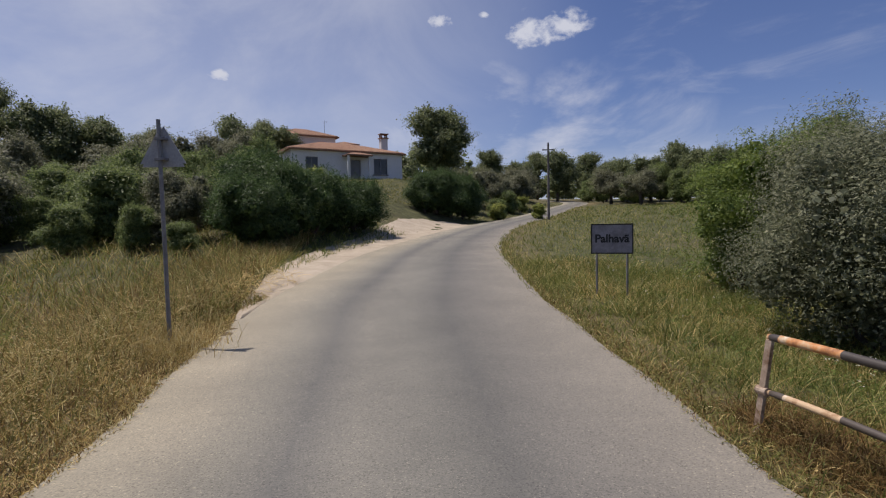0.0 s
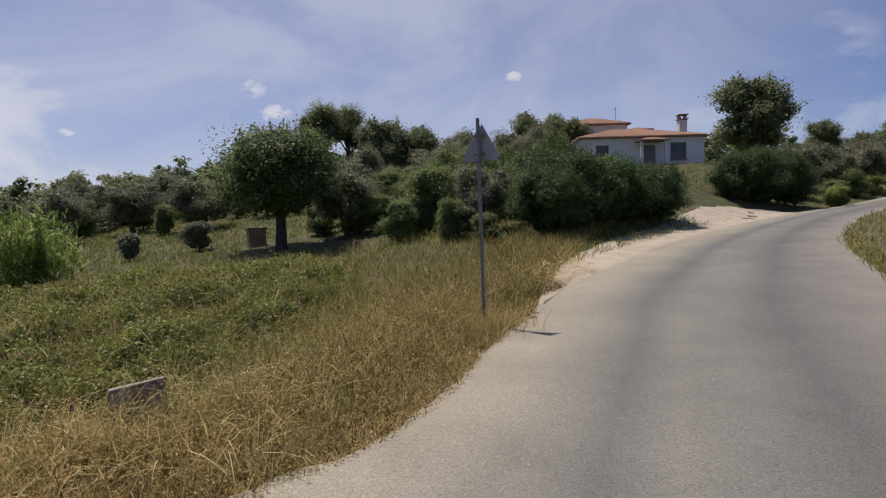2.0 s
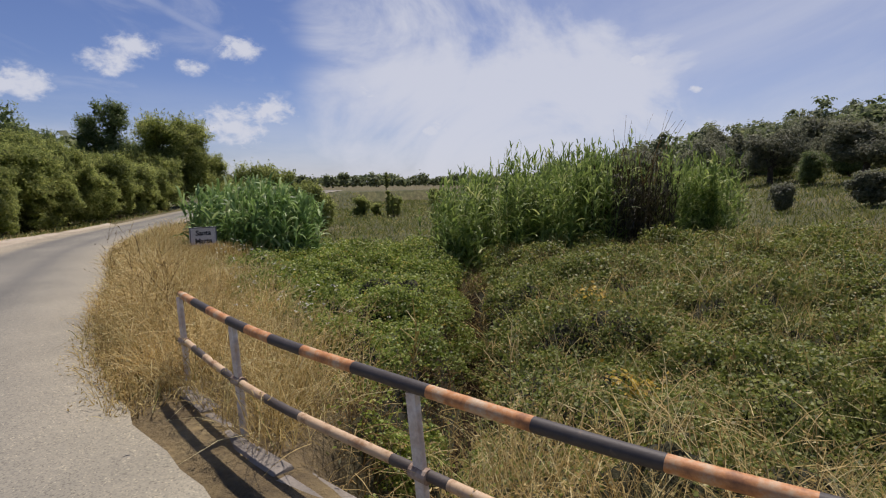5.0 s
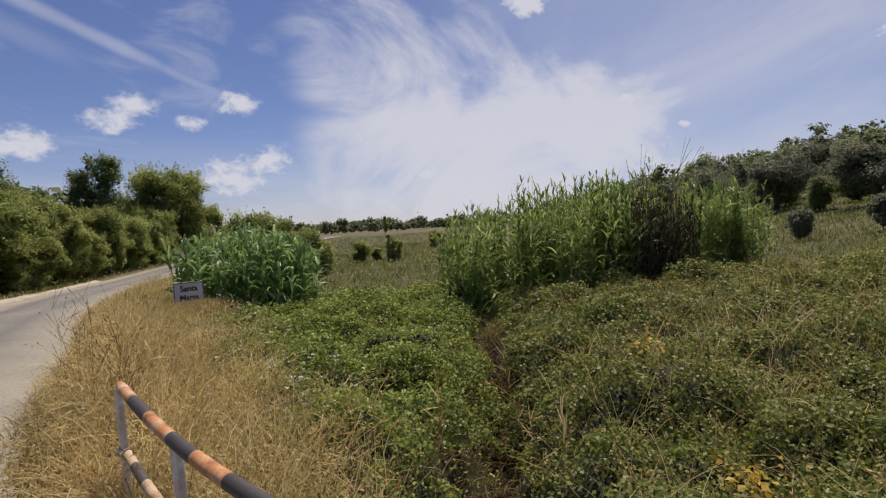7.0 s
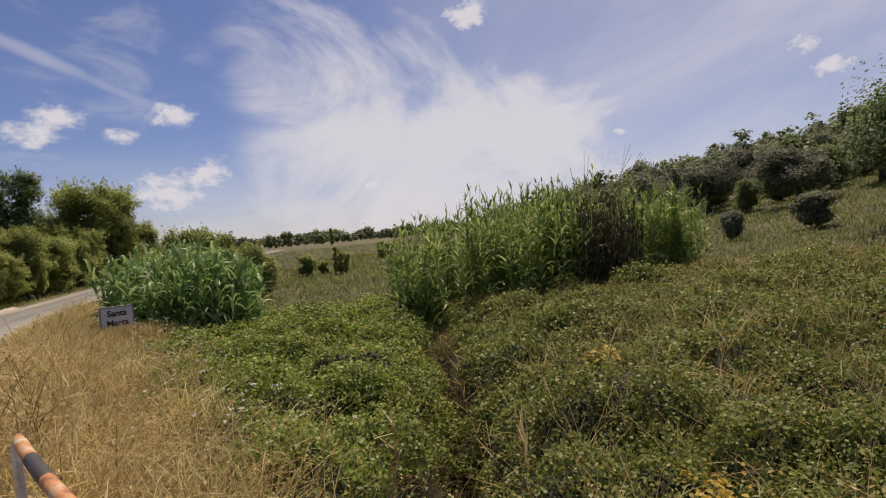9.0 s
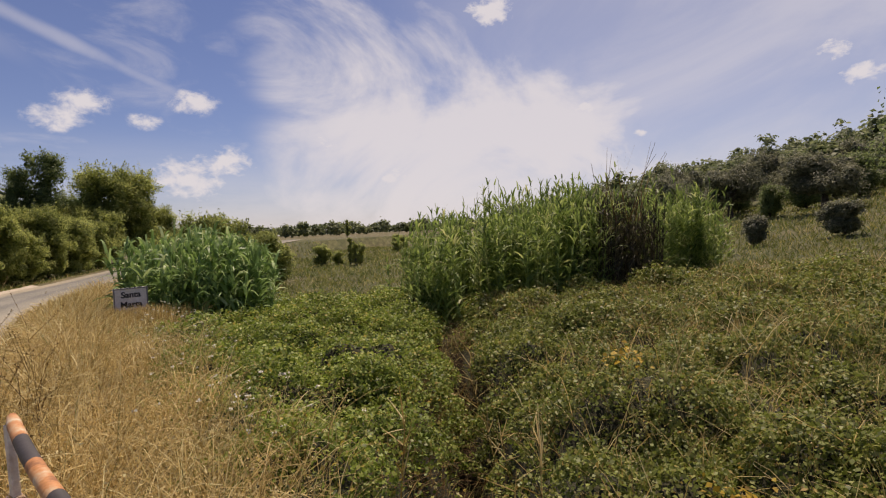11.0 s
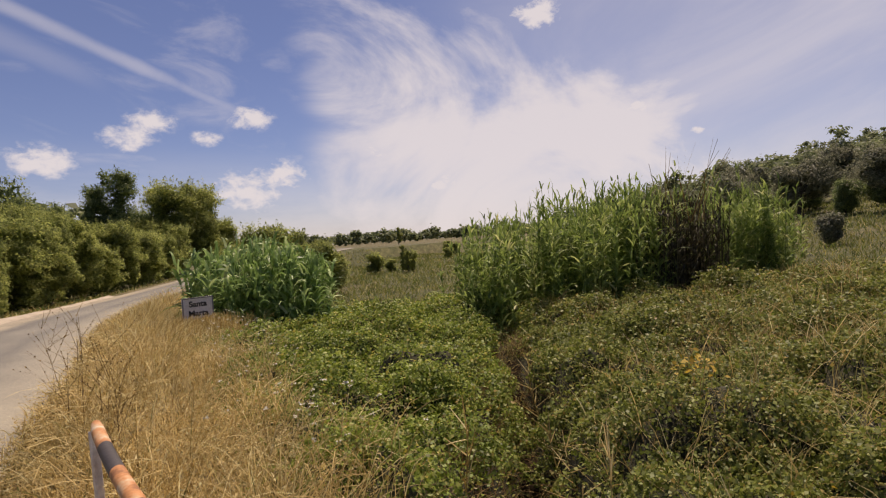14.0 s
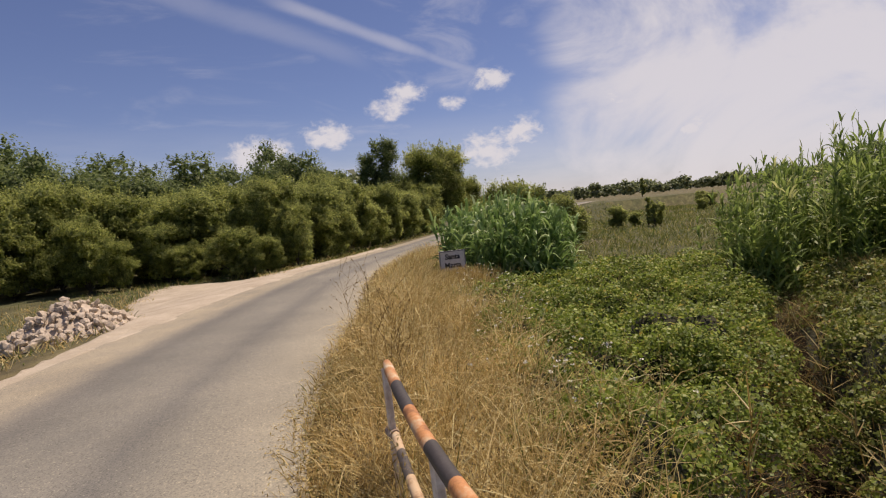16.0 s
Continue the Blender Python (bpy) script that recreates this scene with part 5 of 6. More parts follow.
v, f = tuft_blades(rg, x, y, (0.14 + 0.3 * smooth01(road_near(x, y)[0], 0, 0.9)) * rg.uniform(0.6, 1.5, len(x)), 0.005 + 0.0006 * near, 0.6, 0.8)
pick = rg.uniform(size=len(x)) + 0.25 * ripple(x, y, 1.4, 16)
quad = f.reshape(len(x), -1, 4)
tagged(array_mesh("thick_verge_grass", v, quad[pick < 0.36].reshape(-1, 4), LEAF_GREENGRASS), "thick green grass beside the bridge", "grass", kind="stuff")
tagged(array_mesh("fading_verge_grass", v, quad[(pick >= 0.36) & (pick < 0.84)].reshape(-1, 4), LEAF_MEADOW), "olive fading grass beside the bridge", "grass", kind="stuff")
tagged(array_mesh("straw_verge_grass", v, quad[pick >= 0.84].reshape(-1, 4), LEAF_DRY), "straw-coloured stems beside the bridge", "grass", kind="stuff")

# ragged grass that creeps over both edges of the lane
def edge_grass(edge, inner, heights, count, rg):
    """Blades along an edge, from a little way on the asphalt to a little way off it."""
    i = rg.integers(0, len(edge) - 1, count)
    t = rg.uniform(0, 1, count)[:, None]
    out = unit(edge - inner)
    p = edge[i] * (1 - t) + edge[i + 1] * t
    off = np.abs(rg.normal(0, 0.22, count)) - 0.07 - 0.05 * ripple(p[:, 0], p[:, 1], 0.5, 61)
    p = p + out[i] * off[:, None]
    length = rg.uniform(0.07, 0.24, count) * (0.6 + 1.6 * np.clip(off, 0, 0.5))
    z = np.maximum(land(p[:, 0], p[:, 1]), heights[i] - 0.02)
    lean = np.c_[rg.normal(0, 0.7, (count, 2)), np.ones(count)]
    return blades(np.c_[p, z], lean, length, 0.006 + 0.0006 * np.hypot(p[:, 0], p[:, 1]), 0.9, 2, rg), p


for edge, label in ((ROAD_W, "short dry grass creeping over the lane's edge"), (ROAD_E, "short green and dry grass creeping over the lane's edge")):
    near_part = slice(36, 150)
    (v, f), p = edge_grass(edge[near_part], ROAD_C[near_part], ROAD_Z[near_part], 26000, rg)
    quad, pick = f.reshape(len(p), -1, 4), rg.uniform(size=len(p)) + (0.25 if edge is ROAD_W else -0.15)
    clear = ~((p[:, 1] > -6.3) & (p[:, 1] < -2.0) & (p[:, 0] < -2)) & ~((p[:, 1] > 6.2) & (p[:, 1] < 30) & (edge is ROAD_W)) & ~((p[:, 1] < -8.5) & (edge is ROAD_E))
    for keep, mat in ((pick > 0.72, LEAF_DRY), ((pick > 0.42) & (pick <= 0.72), LEAF_RUST), (pick <= 0.42, LEAF_MEADOW)):
        tagged(array_mesh("edge_grass", v, quad[keep & clear].reshape(-1, 4), mat), label, "grass", kind="stuff")

# matted brown weeds round the far railing, and grass against the marker stone
s = rg.uniform(-0.15, 1.1, 16000)
off = rg.normal(0.1, 0.42, 16000)
x, y = -0.66 + 2.66 * s + 0.63 * off, 4.80 - 2.15 * s + 0.78 * off
x, y = thin(rg, x, y, (road_near(x, y)[0] > 0.02) * 0.9)
v, f = tuft_blades(rg, x, y, rg.uniform(0.15, 0.5, len(x)), 0.008, 0.7, 0.9)
tagged(array_mesh("matted_weeds", v, f, LEAF_RUST), "matted brown weeds round a railing", "weeds", kind="stuff")
a, r = rg.uniform(0, 2 * np.pi, 1500), 0.12 + 0.5 * np.sqrt(rg.uniform(0, 1, 1500))
x, y = -5.1 + r * np.cos(a), -0.98 + 1.2 * r * np.sin(a)
x, y = thin(rg, x, y, (np.abs(x + 5.18) > 0.1) | (np.abs(y + 0.98) > 0.27))
x, y = np.r_[x, rg.normal(-7.58, 0.42, 1700), rg.normal(-7.45, 0.35, 1300)], np.r_[y, rg.normal(-13.70, 0.20, 1700), rg.normal(3.1, 0.35, 1300)]
v, f = tuft_blades(rg, x, y, rg.uniform(0.3, 0.72, len(x)) * np.where(y < -8, 1.55, 1.0), np.where(y < -8, 0.014, 0.007), 0.4, 0.8)
tagged(array_mesh("tall_dry_grass", v, f, LEAF_DRY), "dry grass growing against a stone and a sign", "grass", kind="stuff")

# scrub and dry grass at the foot of the roadside wood
x, y = scatter(rg, 120000, -16, 10, -38, -8)
d, _, side = road_near(x, y)
lot_gap = ((x + 2.8) / 2.1) ** 2 + ((y + 19.2) / 5.2) ** 2 > 0.8 + 0.35 * ripple(x, y, 0.9, 21)
x, y = thin(rg, x, y, (side < 0) * (d > 0.5) * lot_gap * (1 - smooth01(d, 5, 9)) * clumped(x, y, 8))
v, f = tuft_blades(rg, x, y, rg.uniform(0.15, 0.45, len(x)), 0.018, 0.5, 0.8, 2)
half = rg.uniform(size=len(x)) < 0.25 + 0.5 * smooth01(-y, 20, 25)
quad = f.reshape(len(x), -1, 4)
tagged(array_mesh("scrub_grass", v, quad[half].reshape(-1, 4), LEAF_GREENGRASS), "green scrub at the foot of the trees", "grass", kind="stuff")
tagged(array_mesh("pale_scrub_grass", v, quad[~half].reshape(-1, 4), LEAF_DRY), "pale dry grass around the lay-by", "grass", kind="stuff")

# brambles: a low layer of leaves, and many domed mounds with dark hollows between them
def beyond_ditch(x, y, rg):
    """True on the field's side of the ditch, with a ragged border."""
    return y > 0.69 * (x + 5) - 4.6 + rg.normal(0, 0.5, len(x))


def three_leaved(rg, at, facing, size):
    """Bramble leaves in threes round each place."""
    n = len(at)
    facing = unit(facing + 0.35 * rg.normal(size=(n, 3)))
    along = unit(np.cross(facing, rg.normal(size=(n, 3))))
    over = np.cross(facing, along)
    at3 = np.stack([at + along * size[:, None] * 0.55, at - along * size[:, None] * 0.3 + over * size[:, None] * 0.5, at - along * size[:, None] * 0.3 - over * size[:, None] * 0.5], 1).reshape(-1, 3)
    return at3, np.repeat(facing, 3, 0), np.repeat(size, 3)


x, y = scatter(rg, 100000, -26, -4, -22, 3)
near = np.hypot(x + 3, y + 3)
share = bramble_share(x, y) * smooth01(ditch_far(x, y) + 0.16 * ripple(x, y, 0.4, 11), 0.2, 0.5)
x, y = thin(rg, x, y, share * np.clip(8.5 / near, 0.10, 1) * np.clip(0.75 + 0.8 * ripple(x, y, 0.5, 9) + 0.5 * ripple(x, y, 1.6, 3), 0.06, 1))
many = 9
near = np.repeat(np.hypot(x + 3, y + 3), many)
top = np.repeat(land(x, y) + rg.uniform(0.0, 0.14, len(x)), many)
wide = 0.07 + 0.006 * near
at = np.c_[np.repeat(x, many) + rg.normal(0, 1, len(near)) * wide, np.repeat(y, many) + rg.normal(0, 1, len(near)) * wide, top + rg.normal(0, 0.4, len(near)) * wide]
tilt = np.repeat(np.c_[rg.normal(0, 0.5, (len(x), 2)), np.ones(len(x))], many, 0)
low_at, low_face, low_size = at, tilt, 0.030 + 0.0031 * near

x, y = scatter(rg, 4600, -24, -4.2, -20, 2)
near = np.hypot(x + 3, y + 3)
share = bramble_share(x, y) * smooth01(ditch_far(x, y), 0.22, 0.42) * smooth01(near, 1.6, 2.4)
x, y = thin(rg, x, y, share * np.clip(10 / near, 0.25, 1) * np.clip(0.75 + 0.9 * ripple(x, y, 1.2, 41), 0.12, 1))
near = np.hypot(x + 3, y + 3)
wide = rg.uniform(0.16, 0.42, len(x)) * (0.8 + 0.035 * near)
tall = wide * rg.uniform(0.75, 1.35, len(x))
size = 0.029 + 0.0026 * near
count = np.clip((0.85 * 2 * np.pi * wide**2 / (1.5 * size**2)).astype(int), 12, 520)
m = np.repeat(np.arange(len(x)), count)
way = unit(rg.normal(size=(len(m), 3)) * [1, 1, 0.9])
way[:, 2] = np.abs(way[:, 2]) - 0.12
reach = rg.uniform(0.80, 1.06, len(m)) * np.where(rg.uniform(size=len(m)) < 0.06, 1.22, 1.0)
foot = land(x, y) - 0.06
at = np.c_[x[m] + way[:, 0] * wide[m] * reach, y[m] + way[:, 1] * wide[m] * reach, foot[m] + np.maximum(way[:, 2], 0.02) * tall[m] * reach]
at, face, size = three_leaved(rg, at, way * 0.8 + [0, 0, 0.55], size[m])
at, face, size = np.vstack([at, low_at]), np.vstack([face, low_face]), np.r_[size, low_size]
v, f = leaf_quads(at, face, size, 0.74, rg)
dusty = beyond_ditch(at[:, 0], at[:, 1], rg)
tagged(array_mesh("brambles", v, f[~dusty], LEAF_BRAMBLE), "low sprawling green bramble thicket", "brambles", kind="stuff")
tagged(array_mesh("dusty_brambles", v, f[dusty], LEAF_BRAMBLE_OLIVE), "dull olive bramble thicket beyond the ditch", "brambles", kind="stuff")
a = rg.normal(0, 1, (170, 3))
at = np.vstack([np.array(c) + a[k::3] * [0.10, 0.10, 0.05] for k, c in enumerate(((-6.95, -3.75, 0.10), (-6.05, -3.55, 0.05), (-8.3, -4.9, 0.1)))])
at[:, 2] += land(at[:, 0], at[:, 1]) + 0.22
tagged(array_mesh("yellowed_leaves", *leaf_quads(at, np.tile([0.2, 0.1, 1.0], (len(at), 1)), 0.05, 0.7, rg), LEAF_YELLOW), "few bright yellow leaves among the brambles", "leaves", kind="stuff")

# thin pale stems that stand out of the brambles
x, y = scatter(rg, 110000, -24, -4, -20, 3)
d, _, side = road_near(x, y)
near = np.hypot(x + 3, y + 3)
x, y = thin(rg, x, y, bramble_share(x, y) * (ditch_far(x, y) > 0.35) * np.clip(0.35 + 1.1 * ripple(x, y, 1.1, 12), 0.03, 1) * np.clip(8 / near, 0.2, 1) * (np.where(y > 0.72 * (x + 5) - 4.6, 0.35, 0.12) + 0.6 * smooth01(y, -5.5, -2.5)) * smooth01(near, 2, 5))
near = np.hypot(x + 3, y + 3)
v, f = tuft_blades(rg, x, y, rg.uniform(0.3, 0.75, len(x)), 0.004 + 0.0007 * near, 0.35, 0.5)
tagged(array_mesh("thin_stems", v, f, LEAF_MEADOW), "thin pale grass stems among the brambles", "grass", kind="stuff")

# dry arching stems in a belt before the reeds
x, y = scatter(rg, 42000, -22, -5, -14, 3)
near = np.hypot(x + 3, y + 3)
x, y = thin(rg, x, y, beyond_ditch(x, y, rg) * bramble_share(x, y) * smooth01(near, 5.5, 8) * (1 - smooth01(near, 14, 18)) * np.clip(0.30 + 1.1 * ripple(x, y, 1.5, 44), 0.02, 1))
near = np.hypot(x + 3, y + 3)
v, f = tuft_blades(rg, x, y, rg.uniform(0.4, 0.95, len(x)), 0.004 + 0.0006 * near, 0.5, 0.7)
quad, straw = f.reshape(len(x), -1, 4), rg.uniform(size=len(x)) < 0.45
tagged(array_mesh("straw_stems", v, quad[straw].reshape(-1, 4), LEAF_DRY), "dry straw-coloured stems over the brambles", "grass", kind="stuff")
tagged(array_mesh("brown_stems", v, quad[~straw].reshape(-1, 4), LEAF_RUST), "brown dead stems over the brambles", "weeds", kind="stuff")

# bent and flattened straw in the verge grass
x, y = scatter(rg, 60000, -13, -3.2, -15, 8)
d, _, side = road_near(x, y)
near = np.hypot(x + 3, y + 3)
x, y = thin(rg, x, y, (side > 0) * (d > 0.05) * (1 - smooth01(d, 1.4, 2.6)) * np.clip(7 / near, 0.1, 1) * clumped(x, y, 47) * ~((y > -6.1) & (y < -2.1) & (d < 0.55)))
near = np.hypot(x + 3, y + 3)
z = land(x, y) + rg.uniform(0.05, 0.40, len(x))
lean = np.c_[rg.normal(0, 1, (len(x), 2)), rg.uniform(-0.1, 0.7, len(x))]
v, f = blades(np.c_[x, y, z], lean, rg.uniform(0.2, 0.55, len(x)), 0.0045 + 0.0006 * near, 0.7, 3, rg)
tagged(array_mesh("lodged_straw", v, f, LEAF_DRY), "bent flattened straw in the verge grass", "grass", kind="stuff")

# leafy weeds on the verge across the lane
x, y = scatter(rg, 150000, -9, 6, 1, 16)
d, _, side = road_near(x, y)
x, y = thin(rg, x, y, (side < 0) * smooth01(d, 0.4, 2.0) * (1 - smooth01(d, 5, 8)) * np.clip(0.4 + 1.2 * ripple(x, y, 0.7, 4), 0.03, 0.9) * smooth01(x + 0.4 * y, -1.5, 1.5))
at = np.c_[x, y, land(x, y) + rg.uniform(0.0, 0.35, len(x)) * rg.uniform(0, 1, len(x))]
v, f = leaf_quads(at, np.tile([0.0, 0.0, 1.0], (len(x), 1)), 0.045, 0.5, rg)
tagged(array_mesh("verge_weeds", v, f, LEAF_FRESH), "leafy bright green weeds on the verge", "weeds", kind="stuff")

# rusty dead weeds along the ditch
x, y = scatter(rg, 130000, -16, -4.2, -13, -3.5)
f0 = ditch_far(x, y)
left_bank = y < 0.72 * (x + 5.6) - 5.0
x, y = thin(rg, x, y, (f0 > 0.22) * (f0 < np.where(left_bank, 0.80, 0.45)) * np.where(left_bank, 0.7, 0.15) * np.clip(0.5 + 0.9 * ripple(x, y, 0.6, 14), 0.05, 1))
v, f = tuft_blades(rg, x, y, rg.uniform(0.2, 0.65, len(x)), 0.009, 0.7, 0.8)
tagged(array_mesh("ditch_weeds", v, f, LEAF_RUST), "rusty dead weeds along the ditch", "weeds", kind="stuff")

# dead weeds that lean over the ditch, thickest at its head
i = np.minimum((len(DITCH) * rg.uniform(0.12, 1.0, 9000) ** 0.6).astype(int), len(DITCH) - 1)
x, y = DITCH[i, 0] + rg.normal(0, 0.26, 9000), DITCH[i, 1] + rg.normal(0, 0.26, 9000)
x, y = thin(rg, x, y, np.clip(0.45 + 0.8 * ripple(x, y, 0.5, 19), 0.05, 1) * np.where(i > 25, 1.0, 0.30))
v, f = tuft_blades(rg, x, y, rg.uniform(0.2, 0.6, len(x)), 0.010, 0.8, 0.9)
quad, pick = f.reshape(len(x), -1, 4), rg.uniform(size=len(x))
tagged(array_mesh("ditch_weeds", v, quad[pick < 0.55].reshape(-1, 4), LEAF_RUST), "rusty dead weeds leaning over the ditch", "weeds", kind="stuff")
tagged(array_mesh("ditch_grass", v, quad[pick >= 0.55].reshape(-1, 4), LEAF_MEADOW), "fading grass leaning over the ditch", "grass", kind="stuff")

# tall dry grass that half hides the village sign
x, y = -7.72 + 0.38 * rg.normal(0, 1, 2600), -14.18 + rg.uniform(0.10, 0.60, 2600)
v, f = tuft_blades(rg, x, y, rg.uniform(0.30, 0.50, len(x)) - land(x, y), 0.016, 0.14, 0.35)
tagged(array_mesh("sign_grass", v, f, LEAF_DRY), "tall dry grass in front of a road sign", "grass", kind="stuff")

# white wild carrot flowers between the dry grass and the brambles
x, y = scatter(rg, 5600, -9.5, -3.7, -16, -5)
d = road_near(x, y)[0]
x, y = thin(rg, x, y, np.exp(-((d - 2.0) / 0.38) ** 2) * 0.55 * (y > -13) * (y < -6.2) * np.clip(0.5 + ripple(x, y, 0.5, 51), 0.1, 1))
top = land(x, y) + rg.uniform(0.35, 0.65, len(x))
heads = []
for k in range(7):
    a = 2 * np.pi * k / 7 + rg.uniform(0, 6, len(x))
    heads.append(leaf_quads(np.c_[x + 0.015 * np.cos(a), y + 0.015 * np.sin(a), top + rg.uniform(-0.005, 0.01, len(x))], np.tile([0.15, 0.25, 1.0], (len(x), 1)), 0.017, 0.9, rg))
tagged(array_mesh("wild_carrot_flowers", *join(*heads), MAT_WHITE), "small white flower heads of wild carrot", "flowers", kind="stuff")


# small white flowers on the verge across the lane
x, y = scatter(rg, 2400, -8, 3, 2.5, 13)
d, _, side = road_near(x, y)
x, y = thin(rg, x, y, (side < 0) * (d > 0.5) * (d < 4) * np.clip(0.1 + 0.5 * ripple(x, y, 0.8, 31), 0, 0.5))
top = land(x, y) + rg.uniform(0.25, 0.45, len(x))
heads = [leaf_quads(np.c_[x, y, top] + rg.normal(0, 0.012, (len(x), 3)), np.tile([0, 0, 1.0], (len(x), 1)), 0.02, 0.9, rg) for k in range(4)]
tagged(array_mesh("verge_flowers", *join(*heads), MAT_WHITE), "tiny white flowers in the verge grass", "flowers", kind="stuff")


# tall bare weeds beside the lane, and dead twigs over the ditch
def twiggy(name, x, y, height, spread, seed, mat, label, category, width=0.0045, dots=True):
    rg = np.random.default_rng(seed)
    root = empty(name, x, y, one_height(x, y) - 0.03)
    bases, ways, lens = [np.zeros(3)], [np.array([rg.normal(0, 0.1), rg.normal(0, 0.1), 1.0])], [height]
    for k in range(9):
        t = rg.uniform(0.3, 0.95)
        bases.append(ways[0] * height * t)
        ways.append(np.array([rg.normal(0, spread), rg.normal(0, spread), rg.uniform(0.4, 1.0)]))
        lens.append(height * rg.uniform(0.2, 0.45))
    bases, ways, lens = np.array(bases), np.array(ways), np.array(lens)
    a = blades(bases, ways, lens, width, 0.1, 3, rg, 0.4)
    b = blades(bases, ways, lens, width, 0.1, 3, rg, 0.4)
    tagged(array_mesh("branch", *join(a, b), mat, root), kind="stuff")
    if dots:
        n = rg.integers(0, 10, 60)
        at = bases[n] + unit(ways[n]) * (lens[n] * rg.uniform(0.5, 1.0, 60))[:, None]
        tagged(array_mesh("seed_head", *leaf_quads(at, rg.normal(size=(60, 3)), 0.014, 0.8, rg), mat, root), kind="stuff")
    return tagged(root, label, category, name.replace("_", " ") + "s")


rg = np.random.default_rng(313)
for k in range(10):
    along = rg.uniform(0, 1)
    twiggy("bare_weed", -3.75 - 0.5 * along - rg.uniform(0, 0.5), -6.6 - 2.8 * along, rg.uniform(0.7, 1.15), 0.5, 400 + k, LEAF_RUST, "tall bare branching weed beside the lane", "weed")
for k, (x, y) in enumerate(((-6.3, -5.6), (-7.0, -5.5), (-6.6, -5.0), (-8.2, -6.3), (-5.9, -5.3), (-9.4, -7.2), (-5.4, -5.2), (-6.8, -6.0), (-7.6, -5.8), (-6.0, -5.9), (-10.4, -8.0))):
    twiggy("dead_branch", x, y, rg.uniform(0.6, 1.0), 0.9, 500 + k, LEAF_DRY, "pale dead twigs over the ditch", "branch", 0.014, False)


# ---- railings ----
def bar(name, length, radius, mat, parent, bow=0.0, sides=14, dents=0.0):
    """A tube along its own x, bowed sideways in the middle and closed with rounded ends."""
    bm = bmesh.new()
    steps = 36
    rings = []
    for i in range(steps + 1):
        x = length * i / steps
        u = i / steps
        shrink = 0.72 if i in (0, steps) else 1.0
        side = -4 * bow * u * (1 - u) + dents * math.sin(9 * u + 2)
        ring = [bm.verts.new((x + (0.006 if i == 0 else -0.006 if i == steps else 0), side + shrink * radius * math.cos(a), shrink * radius * math.sin(a) + dents * math.sin(13 * u)))
                for a in (2 * math.pi * k / sides for k in range(sides))]
        rings.append(ring)
    for p, q in zip(rings, rings[1:]):
        for k in range(sides):
            bm.faces.new((p[k], p[(k + 1) % sides], q[(k + 1) % sides], q[k]))
    bm.faces.new(rings[0][::-1])
    bm.faces.new(rings[-1])
    bmesh.ops.recalc_face_normals(bm, faces=bm.faces)
    return part(name, bm, mat, parent, smooth=True)


def railing(name, start, end, post_at, top, low, radius, label, bands, low_bands, bow=0.0, post_mat=MAT_WHITEPOST, post_label="flaking white steel post", leans=(-6.0, -7.0, -7.0, 1.0)):
    a, b = Vector(start), Vector(end)
    length = (b - a).length
    turn = math.degrees(math.atan2((b - a).y, (b - a).x))
    root = empty(name, a.x, a.y, a.z, turn)
    paint_top = banded_paint(name + "_top_paint", [(v / length, k % 2 == 1) for k, v in enumerate(bands)], length, (0.29, 0.125, 0.05), (0.55, 0.245, 0.085), 0.025)
    paint_low = banded_paint(name + "_low_paint", [(v / length, k % 2 == 1) for k, v in enumerate(low_bands)], length, (0.33, 0.19, 0.09), (0.56, 0.40, 0.24), 0.05)
    bar("top_rail", length, radius, paint_top, root, bow, dents=0.004).location = (0, 0, top)
    bar("lower_rail", length, radius * 0.85, paint_low, root, bow, dents=0.006).location = (0, 0, low)
    for k, v in enumerate(post_at):
        bm = bmesh.new()
        u = v / length
        box(bm, 0, 0, (top - radius * 0.6) / 2 - 0.06, 0.058, 0.032, top - radius * 0.6 + 0.12, 0.004)
        p = part("post", bm, post_mat, root, post_label)
        p.matrix_basis = pose(v, -4 * bow * u * (1 - u), 0, 0, leans[k], 0)
        bm = bmesh.new()
        tube(bm, (-0.05, 0, 0), (0.05, 0, 0), radius * 1.15, radius * 1.15, 12)
        c = part("collar", bm, MAT_RUSTPOST, root, "rusty welded collar")
        c.location = (v + low * math.tan(radians(leans[k])), -4 * bow * u * (1 - u), low)
    return tagged(root, label, "railing", "bridge railings")


railing("bridge_railing", (-3.88, -6.45, 0.0), (-3.71, -1.98, 0.0), (0.11, 1.29, 2.94, 4.43), 0.70, 0.32, 0.030, "rusty railing striped black and orange on the bridge",
        (0, 0.42, 0.78, 1.14, 1.42, 1.72, 2.05, 2.48, 2.95, 3.44, 3.88, 4.27), (0, 0.34, 0.62, 1.0, 1.30, 1.62, 2.0, 2.72, 3.05, 3.5, 3.95, 4.3), 0.19)
railing("bridge_railing", (-0.66, 4.80, 0.02), (2.0, 2.65, 0.02), (-0.09, 1.4, 3.3), 0.74, 0.30, 0.031, "rusty black and orange railing across the lane",
        (0, 0.02, 0.12, 0.62, 0.95, 1.5, 1.9, 2.4, 2.9), (0, 0.02, 0.16, 0.62, 1.1, 1.7, 2.2, 2.6), 0.0, MAT_RUSTPOST, "rusty steel post with flaking paint", (9.0, 4.0, 3.0))

# concrete kerbs that carry the railings, and the culvert under the lane
bm = bmesh.new()
rg = np.random.default_rng(77)
at = -2.15
